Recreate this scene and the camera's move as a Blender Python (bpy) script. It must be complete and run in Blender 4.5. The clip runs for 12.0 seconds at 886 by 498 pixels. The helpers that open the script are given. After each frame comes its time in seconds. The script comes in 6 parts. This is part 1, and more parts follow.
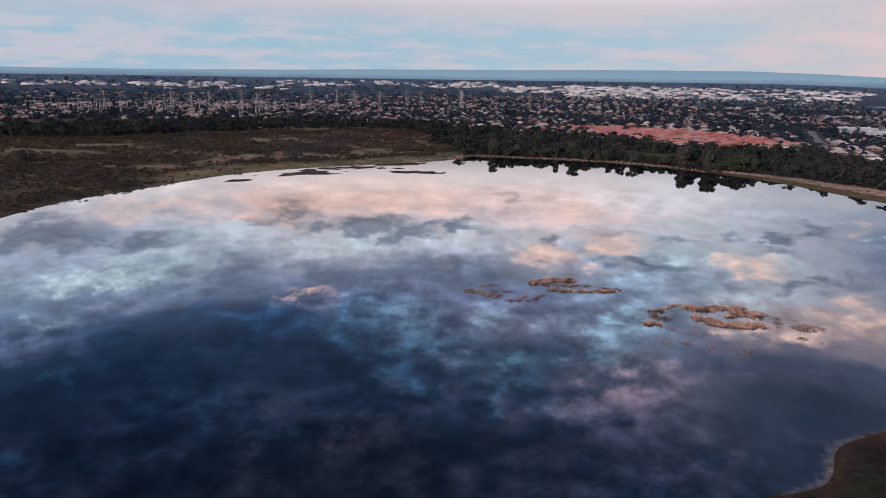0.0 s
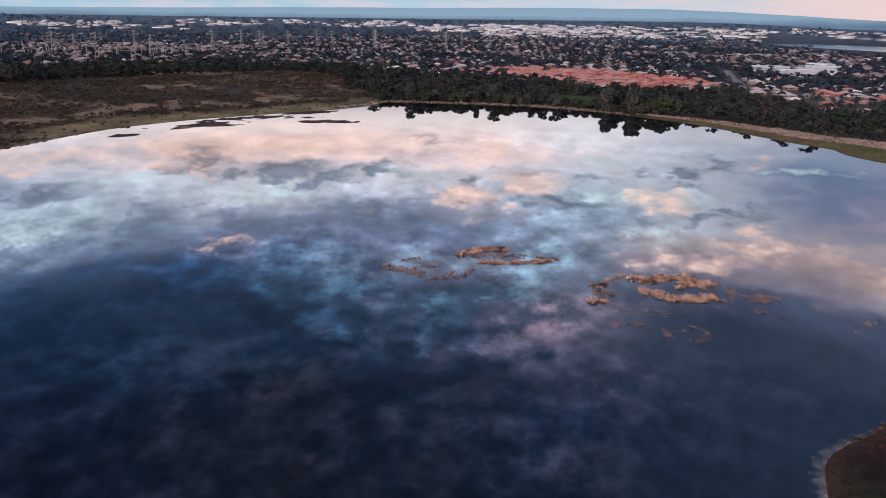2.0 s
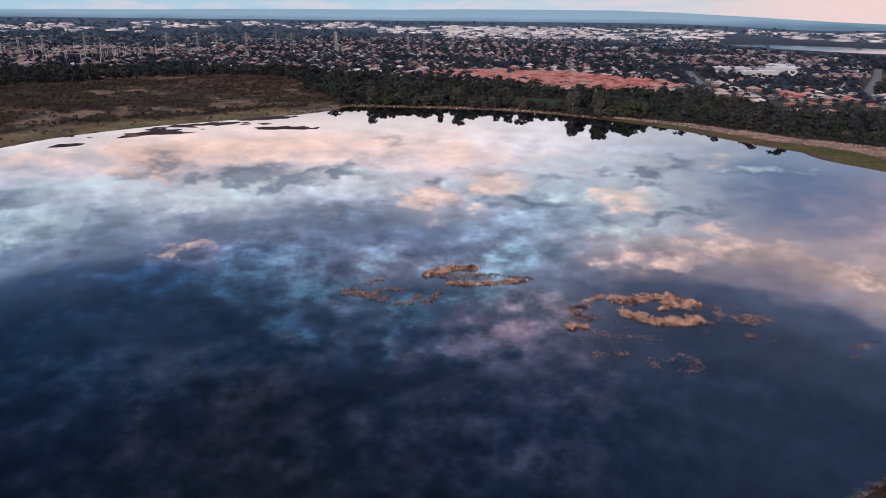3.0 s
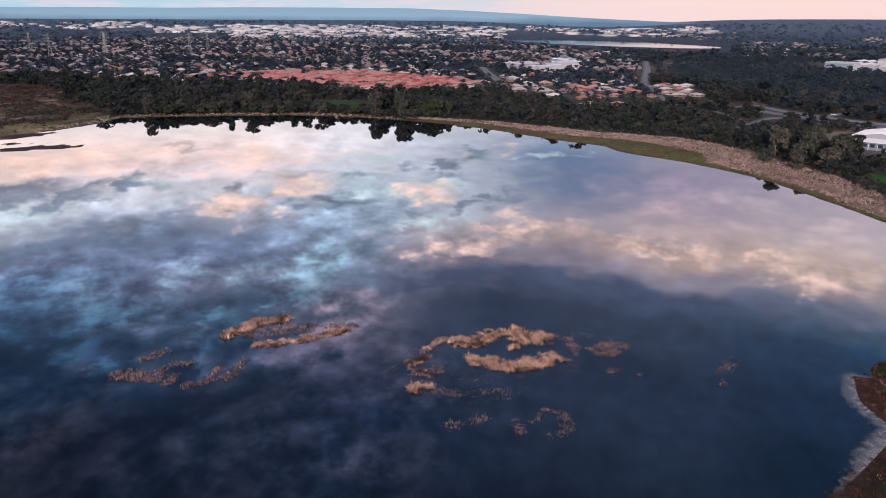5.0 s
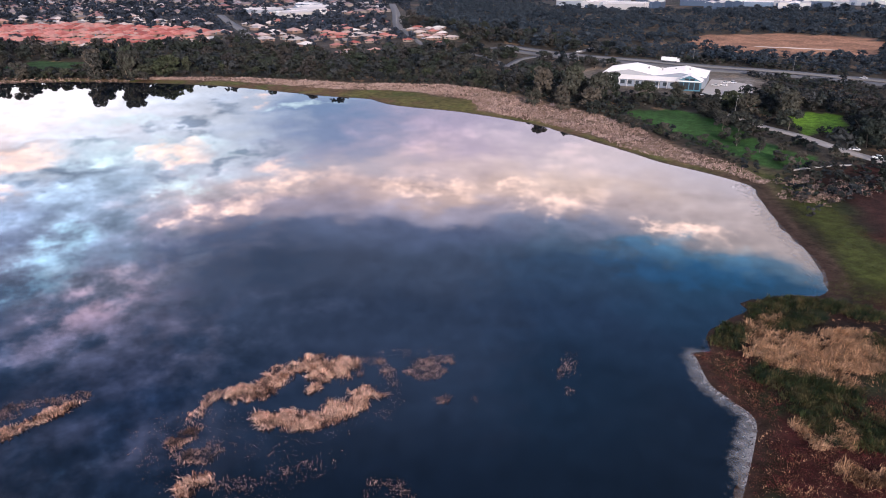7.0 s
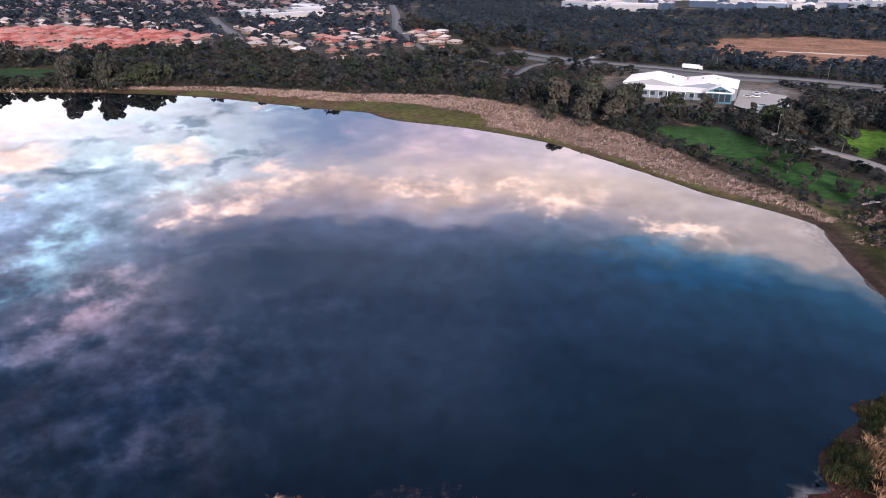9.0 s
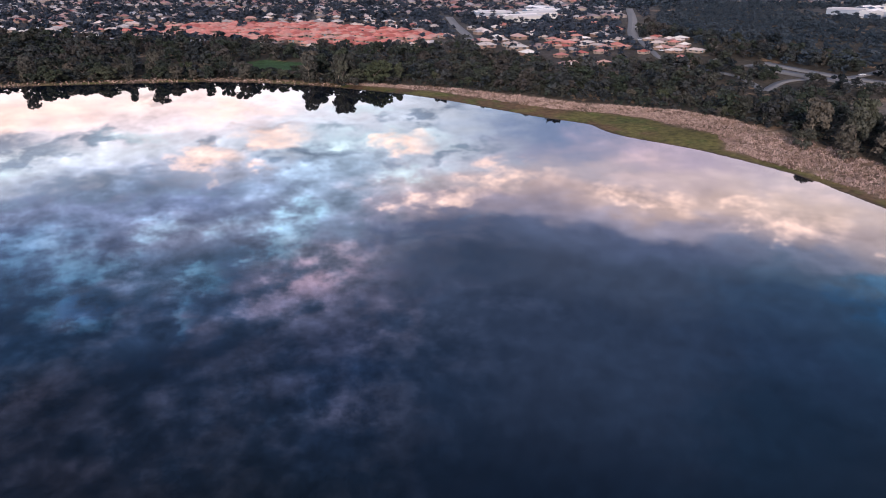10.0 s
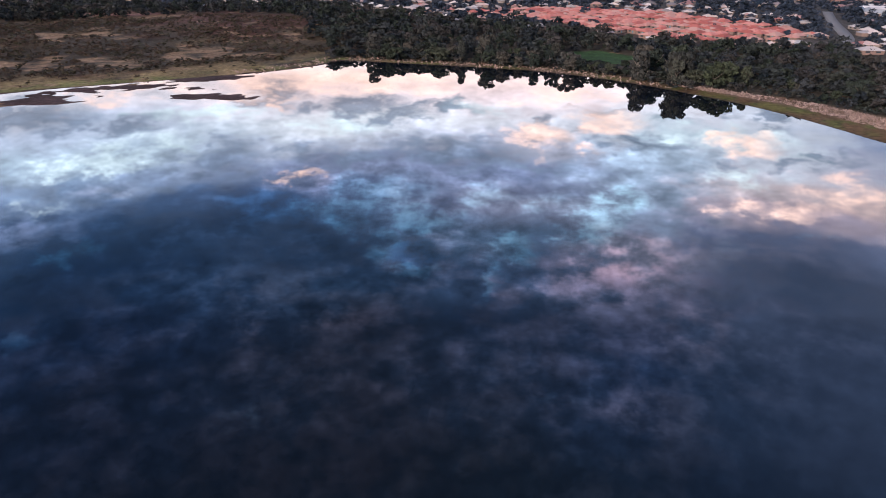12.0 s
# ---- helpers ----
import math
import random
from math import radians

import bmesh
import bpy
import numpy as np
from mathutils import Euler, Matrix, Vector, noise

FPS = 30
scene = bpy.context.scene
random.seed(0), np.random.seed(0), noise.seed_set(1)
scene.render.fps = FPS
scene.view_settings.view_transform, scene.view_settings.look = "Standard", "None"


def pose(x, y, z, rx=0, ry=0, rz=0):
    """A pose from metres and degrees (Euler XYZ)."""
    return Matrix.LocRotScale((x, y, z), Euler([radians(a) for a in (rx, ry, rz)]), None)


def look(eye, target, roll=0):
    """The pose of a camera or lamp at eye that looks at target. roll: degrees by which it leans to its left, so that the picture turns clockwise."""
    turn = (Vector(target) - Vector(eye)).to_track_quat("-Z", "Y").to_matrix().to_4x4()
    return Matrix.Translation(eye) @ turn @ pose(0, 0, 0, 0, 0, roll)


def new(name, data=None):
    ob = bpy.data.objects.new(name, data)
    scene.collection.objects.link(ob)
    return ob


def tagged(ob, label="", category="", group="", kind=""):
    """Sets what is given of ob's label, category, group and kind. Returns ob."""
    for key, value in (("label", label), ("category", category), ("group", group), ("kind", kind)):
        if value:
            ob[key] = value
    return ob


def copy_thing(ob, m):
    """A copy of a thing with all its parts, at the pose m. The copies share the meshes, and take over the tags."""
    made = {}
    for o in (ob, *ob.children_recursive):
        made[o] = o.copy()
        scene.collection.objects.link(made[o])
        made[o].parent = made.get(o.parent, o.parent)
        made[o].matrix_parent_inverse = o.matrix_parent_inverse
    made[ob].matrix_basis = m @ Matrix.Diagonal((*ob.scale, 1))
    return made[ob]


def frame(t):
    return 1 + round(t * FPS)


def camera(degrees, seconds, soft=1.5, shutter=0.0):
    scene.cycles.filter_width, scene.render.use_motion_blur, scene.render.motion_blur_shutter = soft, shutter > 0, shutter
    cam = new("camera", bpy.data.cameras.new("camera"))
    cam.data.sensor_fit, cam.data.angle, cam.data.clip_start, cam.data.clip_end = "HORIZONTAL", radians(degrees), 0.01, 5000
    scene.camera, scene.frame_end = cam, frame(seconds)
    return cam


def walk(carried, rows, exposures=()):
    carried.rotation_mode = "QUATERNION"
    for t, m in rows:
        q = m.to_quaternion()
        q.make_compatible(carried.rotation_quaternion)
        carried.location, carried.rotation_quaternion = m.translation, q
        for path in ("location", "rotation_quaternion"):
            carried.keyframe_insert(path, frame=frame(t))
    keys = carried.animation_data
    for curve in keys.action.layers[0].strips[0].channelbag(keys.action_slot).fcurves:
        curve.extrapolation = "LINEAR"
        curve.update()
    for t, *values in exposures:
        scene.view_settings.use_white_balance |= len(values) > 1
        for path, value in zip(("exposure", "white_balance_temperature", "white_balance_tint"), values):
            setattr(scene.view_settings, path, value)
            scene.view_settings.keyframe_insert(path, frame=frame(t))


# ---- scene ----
cam = camera(64.8, 12.0, soft=1.0)
PATH = [
    (0, (5.089, -12.011, 76.451), (4.674, -10.113, 75.978), 0.8),
    (0.5, (3.583, -3.287, 76.458), (3.295, -1.365, 75.987), 0.8),
    (1, (2.141, 5.505, 76.503), (1.929, 7.421, 75.97), 0.7),
    (1.5, (0.894, 14.427, 76.562), (0.708, 16.318, 75.939), 0.7),
    (2, (-0.183, 23.528, 76.628), (-0.367, 25.418, 76.001), 0.7),
    (2.5, (-1.072, 32.757, 76.671), (-1.219, 34.652, 76.048), 0.7),
    (3, (-1.778, 42.087, 76.683), (-1.865, 43.986, 76.061), 0.6),
    (3.2, (-1.906, 45.878, 76.666), (-1.939, 47.778, 76.043), 0.6),
    (4.8, (-1.378, 76.722, 76.045), (-1.019, 78.589, 75.424), 0.2),
    (5, (-1.026, 80.628, 75.981), (-0.579, 82.476, 75.358), 0.3),
    (5.5, (0.598, 90.583, 75.57), (1.259, 92.357, 74.924), 0.2),
    (6, (3.06, 100.81, 75.047), (3.917, 102.474, 74.341), 0.2),
    (6.5, (6.573, 110.85, 74.466), (7.593, 112.397, 73.713), 0.1),
    (7, (11.098, 120.571, 74.008), (12.118, 122.114, 73.25), -0.1),
    (7.2, (13.079, 124.375, 73.954), (14.098, 125.919, 73.192), -0.0),
    (9, (31.577, 157.085, 73.619), (32.599, 158.628, 72.861), -0.1),
    (9.5, (36.425, 166.058, 73.635), (37.129, 167.771, 72.881), -0.1),
    (10, (40.723, 175.265, 73.665), (41.216, 177.05, 72.911), 0.0),
    (10.5, (44.415, 184.755, 73.707), (44.694, 186.583, 72.944), 0.2),
    (11, (47.539, 194.564, 73.736), (47.726, 196.398, 72.959), 0.3),
    (11.5, (50.248, 204.714, 73.755), (50.245, 206.553, 72.969), 0.4),
    (12, (52.819, 215.166, 73.769), (52.45, 216.964, 72.975), 0.4),
]
walk(cam, [(t, look(eye, target, roll)) for t, eye, target, roll in PATH],
     exposures=[(0, -0.05), (1, -0.03), (1.5, 0.1), (2.5, 0.16), (5, 0.3), (6.0, 0.5), (6.5, 0.74), (7, 0.82), (9, 0.86), (9.5, 0.77), (10.5, 0.66), (12, 0.66)])


# ---------------------------------------------------------------- light and sky
def lin(r, g, b):
    """Linear colour from 0-255 display values."""
    return tuple(((c / 255) / 12.92 if c < 10.3 else ((c / 255 + 0.055) / 1.055) ** 2.4) for c in (r, g, b))


SKY_LEVEL = 0.95
SUN_AZ, SUN_EL = 205.0, 9.0     # degrees clockwise from +y, and up: low behind the camera

# Colours of the evening sky as the lake mirrors them: for each azimuth, (elevation, red, green, blue)
SKY_WEST = [(3.5, 166, 198, 218), (6, 202, 198, 212), (8, 214, 208, 214), (10.3, 200, 200, 214), (12.2, 166, 178, 202), (14, 166, 186, 208), (16, 123, 142, 174),
            (18, 73, 94, 131), (20, 47, 67, 100), (23, 31, 50, 82), (27, 20, 33, 60), (32, 16, 24, 43), (42, 10, 15, 26)]
SKY_NORTH_WEST = [(3.5, 166, 198, 218), (6, 206, 200, 212), (8, 240, 222, 222), (10, 240, 214, 215), (11.6, 214, 206, 217), (13.2, 216, 221, 233), (14.8, 178, 186, 208),
                  (16.3, 117, 128, 162), (18.5, 81, 98, 136), (21, 59, 76, 109), (25, 36, 53, 82), (30, 25, 33, 52), (42, 12, 16, 27)]
SKY_NORTH = [(3.5, 172, 200, 219), (5.8, 212, 204, 214), (7.5, 232, 222, 224), (9.5, 240, 215, 215), (11.2, 233, 214, 221), (12.8, 210, 212, 227), (14.5, 171, 176, 199),
             (16.5, 114, 128, 165), (19, 114, 119, 148), (22, 75, 94, 127), (25, 55, 70, 103), (29, 32, 43, 68), (42, 12, 18, 29)]
SKY_GAP = [(3.5, 178, 202, 219), (5.8, 214, 206, 216), (8, 226, 221, 229), (11, 216, 214, 228), (13, 187, 202, 221), (15, 161, 180, 205), (17, 137, 156, 185),
           (19.5, 119, 133, 164), (22, 113, 113, 140), (24, 93, 97, 126), (26.5, 56, 68, 99), (30, 32, 44, 72), (42, 13, 21, 35)]
SKY_NORTH_EAST = [(3.5, 190, 202, 216), (8, 200, 202, 215), (10, 188, 193, 210), (13, 184, 191, 208), (15, 184, 190, 207), (16.6, 184, 174, 185),
                  (18.2, 159, 148, 166), (20.2, 100, 104, 134), (22, 76, 82, 110), (26, 54, 63, 90), (31, 32, 43, 67), (42, 13, 21, 37)]
SKY_SLATE = [(5, 222, 204, 208), (7.2, 184, 188, 200), (9.3, 142, 157, 186), (10.8, 112, 131, 166), (12.4, 118, 131, 164), (14, 140, 142, 168),
             (15.6, 175, 165, 178), (17, 187, 166, 171), (18.6, 144, 137, 159), (20.2, 86, 95, 127), (22.5, 70, 77, 104), (27, 48, 57, 83), (42, 13, 21, 37)]
SKY_ARC = [(5, 228, 204, 204), (8, 172, 166, 185), (10, 160, 152, 176), (12, 160, 149, 173), (14, 172, 157, 176), (16, 193, 173, 179),
           (17.5, 203, 178, 177), (19, 153, 147, 171), (20.6, 88, 98, 134), (23, 68, 77, 105), (27, 46, 56, 82), (42, 13, 21, 37)]
SKY_EAST = [(5, 226, 198, 196), (10, 168, 160, 180), (13, 176, 164, 177), (15, 186, 171, 178), (17, 201, 179, 176), (18.6, 180, 164, 173),
            (20.2, 124, 131, 162), (21.6, 84, 102, 134), (23.5, 58, 77, 110), (27, 41, 56, 86), (32, 24, 38, 60), (42, 13, 21, 36)]
SKY_FAR_EAST = [(5, 206, 188, 188), (12, 172, 165, 177), (15, 168, 160, 174), (18, 178, 164, 171), (20.2, 176, 162, 170), (21.4, 96, 120, 150),
                (23, 50, 84, 121), (25.5, 42, 65, 97), (29, 33, 48, 74), (34, 24, 34, 53), (42, 14, 21, 35)]
SKY_COLUMNS = [(-40, SKY_WEST), (-20, SKY_NORTH_WEST), (-4, SKY_NORTH), (6, SKY_GAP), (14, SKY_NORTH_EAST), (24, SKY_SLATE), (34, SKY_ARC),
               (45, SKY_EAST), (57, SKY_FAR_EAST)]

# Single clouds: azimuth, elevation, half width, half height (degrees), strength
PEACH = [
    (-20, 9.6, 11.8, 1.3, 1), (-0.5, 10.4, 6.8, 0.8, 0.7), (1.5, 12.5, 2.7, 1, 0.9), (-3.7, 13.9, 2.2, 1.1, 1), (12.6, 13.5, 2, 0.75, 0.9), (10, 13.1, 0.8, 0.45, 0.7),
    (-23.7, 16.9, 2, 0.5, 0.9), (-25.1, 11.5, 0.7, 0.35, 0.8), (18.9, 10, 0.8, 0.3, 0.7), (-34.9, 9.8, 4.5, 0.75, 0.7), (-16.3, 7.2, 9.1, 0.8, 0.6), (-14.8, 7.8, 8.8, 0.7, 0.6),
    (-40, 10.8, 1.8, 0.4, 0.3), (17.6, 17.3, 3, 0.9, 0.6), (21.7, 16, 4.3, 0.9, 0.55), (13.4, 18.3, 2.9, 0.65, 0.5), (33.9, 17.6, 2.2, 0.8, 0.7), (30.8, 16.7, 2.9, 0.65, 0.6),
]
PEACH += [
    (44.3, 17.9, 4.1, 1.05, 0.5), (39.9, 17.2, 2.6, 0.6, 0.5), (53, 20, 2.2, 0.45, 0.7), (-0.3, 15.2, 1.2, 0.4, 0.7), (54.6, 19.8, 4.1, 0.65, 0.5), (19.2, 16.8, 3.6, 0.65, 0.5),
]
PALE = [
    (-30.4, 12, 5.5, 0.6, 0.7), (-19.2, 13.3, 4.2, 0.55, 0.6), (-8.3, 11.8, 3.3, 0.65, 0.6), (-38.5, 14.7, 5, 0.85, 0.6), (-33.2, 14.3, 2.5, 0.8, 0.6), (7.9, 10.9, 4.6, 0.65, 0.6),
    (5.9, 12.4, 2.6, 0.5, 0.5), (9.9, 13.2, 6.8, 0.85, 0.6), (23.5, 10.3, 2.6, 0.35, 0.5), (12.6, 16.1, 2.9, 0.55, 0.5), (16.4, 13.9, 2.4, 0.65, 0.5), (-44.1, 17.7, 2.2, 0.6, 0.3),
]
SLATE = [
    (-25.1, 10.4, 2.1, 1.2, 0.9), (-19.1, 11.7, 5.1, 0.9, 0.9), (-14.4, 12.4, 2.9, 0.65, 0.7), (-10.9, 11.8, 1.9, 0.75, 0.8), (-7, 9.4, 2.3, 0.35, 0.5), (-29.3, 15, 2.9, 1.25, 0.8),
    (-23, 14.9, 4.2, 0.75, 0.6), (-18.3, 15.6, 3.8, 0.9, 0.7), (-4, 12.4, 1.3, 0.8, 0.7), (1.6, 11.8, 2.7, 0.45, 0.6), (3.6, 14.1, 3.2, 0.7, 0.9), (6.7, 12.3, 2.9, 0.5, 0.5),
    (15.4, 10.9, 2.6, 0.6, 0.7), (14.1, 12.3, 2, 0.4, 0.5), (-42.6, 11.1, 5.4, 1.4, 0.8), (-36.1, 12.5, 3.2, 0.85, 0.7), (-10.1, 15.4, 5.2, 1.2, 0.8), (-3.4, 16.1, 3.8, 0.6, 0.5),
]
SLATE += [
    (10, 11.7, 2, 0.4, 0.4), (6.2, 14.1, 2.8, 0.55, 0.7), (3.9, 14.6, 2.6, 0.45, 0.6), (16.4, 14.7, 1.9, 0.4, 0.5), (-10.9, 11.8, 2.1, 0.8, 0.7), (-1.1, 13.1, 2.8, 0.5, 0.5),
    (5.5, 14.1, 2.6, 0.5, 0.7), (15.5, 14.6, 2.8, 0.55, 0.6), (18, 13.9, 3.2, 0.65, 0.6), (11.2, 15.2, 2.8, 0.6, 0.5),
]
NAVY = [
    (-29.6, 19.9, 7.2, 2.6, 0.9), (-37.1, 21.2, 7.3, 2.05, 0.7), (-41.4, 16.5, 3.4, 1.2, 0.4), (-23.2, 22.6, 5.3, 2.2, 0.7), (-43.3, 23.4, 4.5, 1.95, 0.6), (-13.4, 23.3, 1.5, 1.8, 0.3),
    (-1.5, 23.2, 2.9, 1.8, 0.4), (13.9, 20.4, 7.2, 1.65, 0.5), (-9.7, 29.4, 7.6, 2.15, 0.4), (17.1, 21.8, 6.2, 2.85, 0.5), (-30.2, 21.5, 4.9, 2.2, 0.5), (-42.7, 23.8, 3.4, 1.6, 0.4),
]
TEAL = [
    (-16.8, 19, 3.4, 1.85, 0.7), (-13.4, 20.9, 2.9, 0.85, 0.7), (-19.3, 21.4, 1.5, 0.8, 0.5), (1.2, 21.2, 2.4, 1.2, 0.9), (2.4, 19.3, 2.3, 1.1, 0.6), (-14.1, 25.1, 2.5, 0.6, 0.8),
    (-7.6, 25.9, 0.9, 1.7, 0.7), (0.3, 34.6, 3.2, 0.85, 0.3), (-23.1, 19.5, 1.9, 0.9, 0.3), (-4.7, 24, 1.4, 1, 0.6), (-41.1, 20.8, 1.9, 0.7, 0.6), (-8.1, 19.1, 2.9, 1.2, 0.5),
    (-3.7, 18.9, 2.3, 1.1, 0.5), (4, 18.8, 2.7, 1.2, 0.35), (-0.1, 19.1, 2.6, 0.95, 0.35), (-4.6, 23.7, 2, 0.75, 0.7), (-8.8, 18.7, 3.3, 1.1, 0.25), (-18.7, 19.5, 3, 1.85, 0.5),
]
TEAL += [
    (3.5, 18.5, 2.8, 1.05, 0.6), (-5.3, 23.2, 2.2, 1, 0.7), (-16.8, 22.8, 2, 1.4, 0.5), (-46.4, 26.2, 2.6, 0.75, 0.4), (19.6, 19.7, 1.4, 0.45, 0.4), (-29.7, 35.7, 3.1, 0.8, 0.3),
]
MAUVE = [
    (6.2, 23.3, 2.9, 0.95, 0.7), (5.4, 26.2, 2.1, 0.85, 0.6), (-45.4, 19.5, 2.4, 1, 0.7), (-41.3, 19.4, 1.3, 0.75, 0.5), (-23, 17.7, 4.2, 0.65, 0.5), (-0.1, 25.9, 3.2, 0.85, 0.7),
    (4.3, 24.7, 2.6, 1.15, 0.8), (6.9, 22.3, 2.8, 0.85, 0.7), (10.5, 19.8, 2.8, 0.9, 0.5), (-19.1, 28.7, 5.7, 1.2, 0.4), (-27.2, 28.5, 6.3, 1.35, 0.35), (-35.3, 25.2, 3, 1, 0.3),
    (35.1, 13.2, 8.9, 2.25, 0.2), (45, 14.1, 6, 2.1, 0.2), (-10.7, 22, 2.2, 0.8, 0.4), (-16.1, 34.7, 5, 1.15, 0.25), (-9.6, 30.7, 5.3, 1.1, 0.3), (-5.6, 26.9, 3.1, 0.9, 0.35),
]
MAUVE += [
    (-39.7, 16.8, 2.3, 0.75, 0.5), (14, 29, 7, 2.6, 0.3), (8, 35, 6, 2.2, 0.3), (22, 26.5, 6, 1.8, 0.25),
]
BLUE = [
    (55, 22.2, 5.2, 1.3, 0.9), (59, 22.5, 2.9, 0.85, 0.7), (-26.8, 19.6, 4.2, 1.35, 0.5), (-14.2, 23.7, 2.1, 1.15, 0.5),
]


def level(a, e):
    """Gain of the sky: thicker and greyer cloud higher up and to the east."""
    k = min(1.0, max(0.0, (e - 15.0) / 7.0))
    k2 = min(1.0, max(0.0, (a - 2.0) / 16.0))
    k3 = min(1.0, max(0.0, (e - 22.0) / 8.0))
    k4 = min(1.0, max(0.0, (6.0 - a) / 10.0))
    g = (1.0 if e < 7 else SKY_LEVEL) * (1.0 - 0.3 * k) * (1.0 - (0.1 + 0.1 * k4) * k3) * (1.0 - 0.08 * k * k2)
    w = 0.0 if e < 7 else 1.0
    g *= 1.0 - 0.2 * k * min(1.0, max(0.0, (a - 8.0) / 20.0)) - 0.05 * k3
    g *= 1.0 + 0.18 * k * (1.0 - 0.5 * k3) * math.exp(-((a - 18.0) / 15.0) ** 2)
    g *= 1.0 + 0.42 * k3 * math.exp(-((a - 37.0) / 12.0) ** 2)
    if 7 < e < 18:
        g *= 1.0 - 0.16 * math.exp(-((a - 27.0) / 13.0) ** 2)
    if 7 < e < 12.5 and a < 10:
        g *= 1.1
    return g * (1.0 + 0.04 * k - 0.01 * w), g, g * (1.0 - 0.11 * k)


def make_world():
    world = bpy.data.worlds.new("evening_sky")
    scene.world = world
    world.use_nodes = True
    nt = world.node_tree
    nt.nodes.clear()
    N, L = nt.nodes, nt.links

    def put(sock, value):
        if hasattr(value, "is_output"):
            L.new(value, sock)
        else:
            sock.default_value = value

    def math_node(op, a, b=0.0, c=0.0, clamp=False):
        n = N.new("ShaderNodeMath")
        n.operation, n.use_clamp = op, clamp
        for s, v in zip(n.inputs, (a, b, c)):
            put(s, v)
        return n.outputs[0]

    def remap(v, a, b, c=0.0, d=1.0, smooth=True):
        n = N.new("ShaderNodeMapRange")
        n.interpolation_type = "SMOOTHSTEP" if smooth else "LINEAR"
        for s, x in zip(n.inputs, (v, a, b, c, d)):
            put(s, x)
        return n.outputs[0]

    def blend(kind, f, a, b):
        n = N.new("ShaderNodeMix")
        n.data_type, n.blend_type = "RGBA", kind
        put(n.inputs[0], f)
        put(n.inputs[6], a)
        put(n.inputs[7], b)
        return n.outputs[2]

    def noise_at(vec, scale, detail, rough):
        n = N.new("ShaderNodeTexNoise")
        put(n.inputs["Vector"], vec)
        put(n.inputs["Scale"], scale)
        put(n.inputs["Detail"], detail)
        put(n.inputs["Roughness"], rough)
        return n.outputs[0], n.outputs[1]

    tc = N.new("ShaderNodeTexCoord")
    sep = N.new("ShaderNodeSeparateXYZ")
    L.new(tc.outputs["Generated"], sep.inputs[0])
    x, y, z = sep.outputs
    az = math_node("MULTIPLY", math_node("ARCTAN2", x, y), 180 / math.pi)
    el = math_node("MULTIPLY", math_node("ARCSINE", z), 180 / math.pi)
    up = math_node("MAXIMUM", el, 0.0)

    # flat cloud sheets seen in perspective: streaks near the horizon, rounder puffs higher up
    squash = math_node("MULTIPLY_ADD", up, 0.028, math_node("LOGARITHM", math_node("ADD", up, 6.0), math.e))

    def sheet_vec(stretch, seed):
        c = N.new("ShaderNodeCombineXYZ")
        put(c.inputs[0], math_node("MULTIPLY", az, 0.085))
        put(c.inputs[1], math_node("MULTIPLY", squash, stretch))
        put(c.inputs[2], seed)
        return c.outputs[0]

    w1, wc = noise_at(sheet_vec(3.0, 0.37), 1.3, 4.0, 0.55)
    f1, fc = noise_at(sheet_vec(2.9, 2.6), 3.4, 6.0, 0.56)
    f2, gc = noise_at(sheet_vec(2.4, 4.1), 5.8, 5.0, 0.58)
    f3, _ = noise_at(sheet_vec(2.2, 7.7), 15.0, 4.0, 0.6)

    def shifted(vec, colour, amount):
        """vec moved about by a noise's colour."""
        sub = N.new("ShaderNodeVectorMath")
        sub.operation = "SUBTRACT"
        L.new(colour, sub.inputs[0])
        sub.inputs[1].default_value = (0.5, 0.5, 0.5)
        mad = N.new("ShaderNodeVectorMath")
        mad.operation = "MULTIPLY_ADD"
        L.new(sub.outputs[0], mad.inputs[0])
        mad.inputs[1].default_value = amount
        L.new(vec, mad.inputs[2])
        return mad.outputs[0]

    # warped place in the sky
    cv = N.new("ShaderNodeCombineXYZ")
    put(cv.inputs[0], az)
    put(cv.inputs[1], el)
    place = shifted(shifted(shifted(cv.outputs[0], wc, (7.0, 2.4, 0.0)), fc, (6.5, 3.2, 0.0)), gc, (4.0, 2.2, 0.0))

    def masses(rows):
        total = 0.0
        for a, e, sa, se, amp in rows:
            m = N.new("ShaderNodeMapping")
            m.vector_type = "TEXTURE"
            L.new(place, m.inputs[0])
            m.inputs[1].default_value = (a, e, 0)
            m.inputs[3].default_value = (sa * 1.7, se * 1.7, 1)
            g = N.new("ShaderNodeTexGradient")
            g.gradient_type = "SPHERICAL"
            L.new(m.outputs[0], g.inputs[0])
            total = math_node("MAXIMUM", math_node("MULTIPLY", g.outputs[1], amp * 1.6), total)
        return total

    # colour of the sky by height above the horizon, for one azimuth after another
    sway = math_node("MULTIPLY_ADD", math_node("SUBTRACT", w1, 0.5), math_node("MULTIPLY", remap(el, 7.5, 14.0), 4.0), el)
    sway = math_node("MULTIPLY_ADD", math_node("SUBTRACT", f1, 0.5), math_node("MULTIPLY", remap(el, 9.0, 16.0), 2.5), sway)
    height = math_node("DIVIDE", sway, 45.0)
    drift = math_node("MULTIPLY_ADD", math_node("SUBTRACT", f1, 0.5), 14.0, az)
    col = None
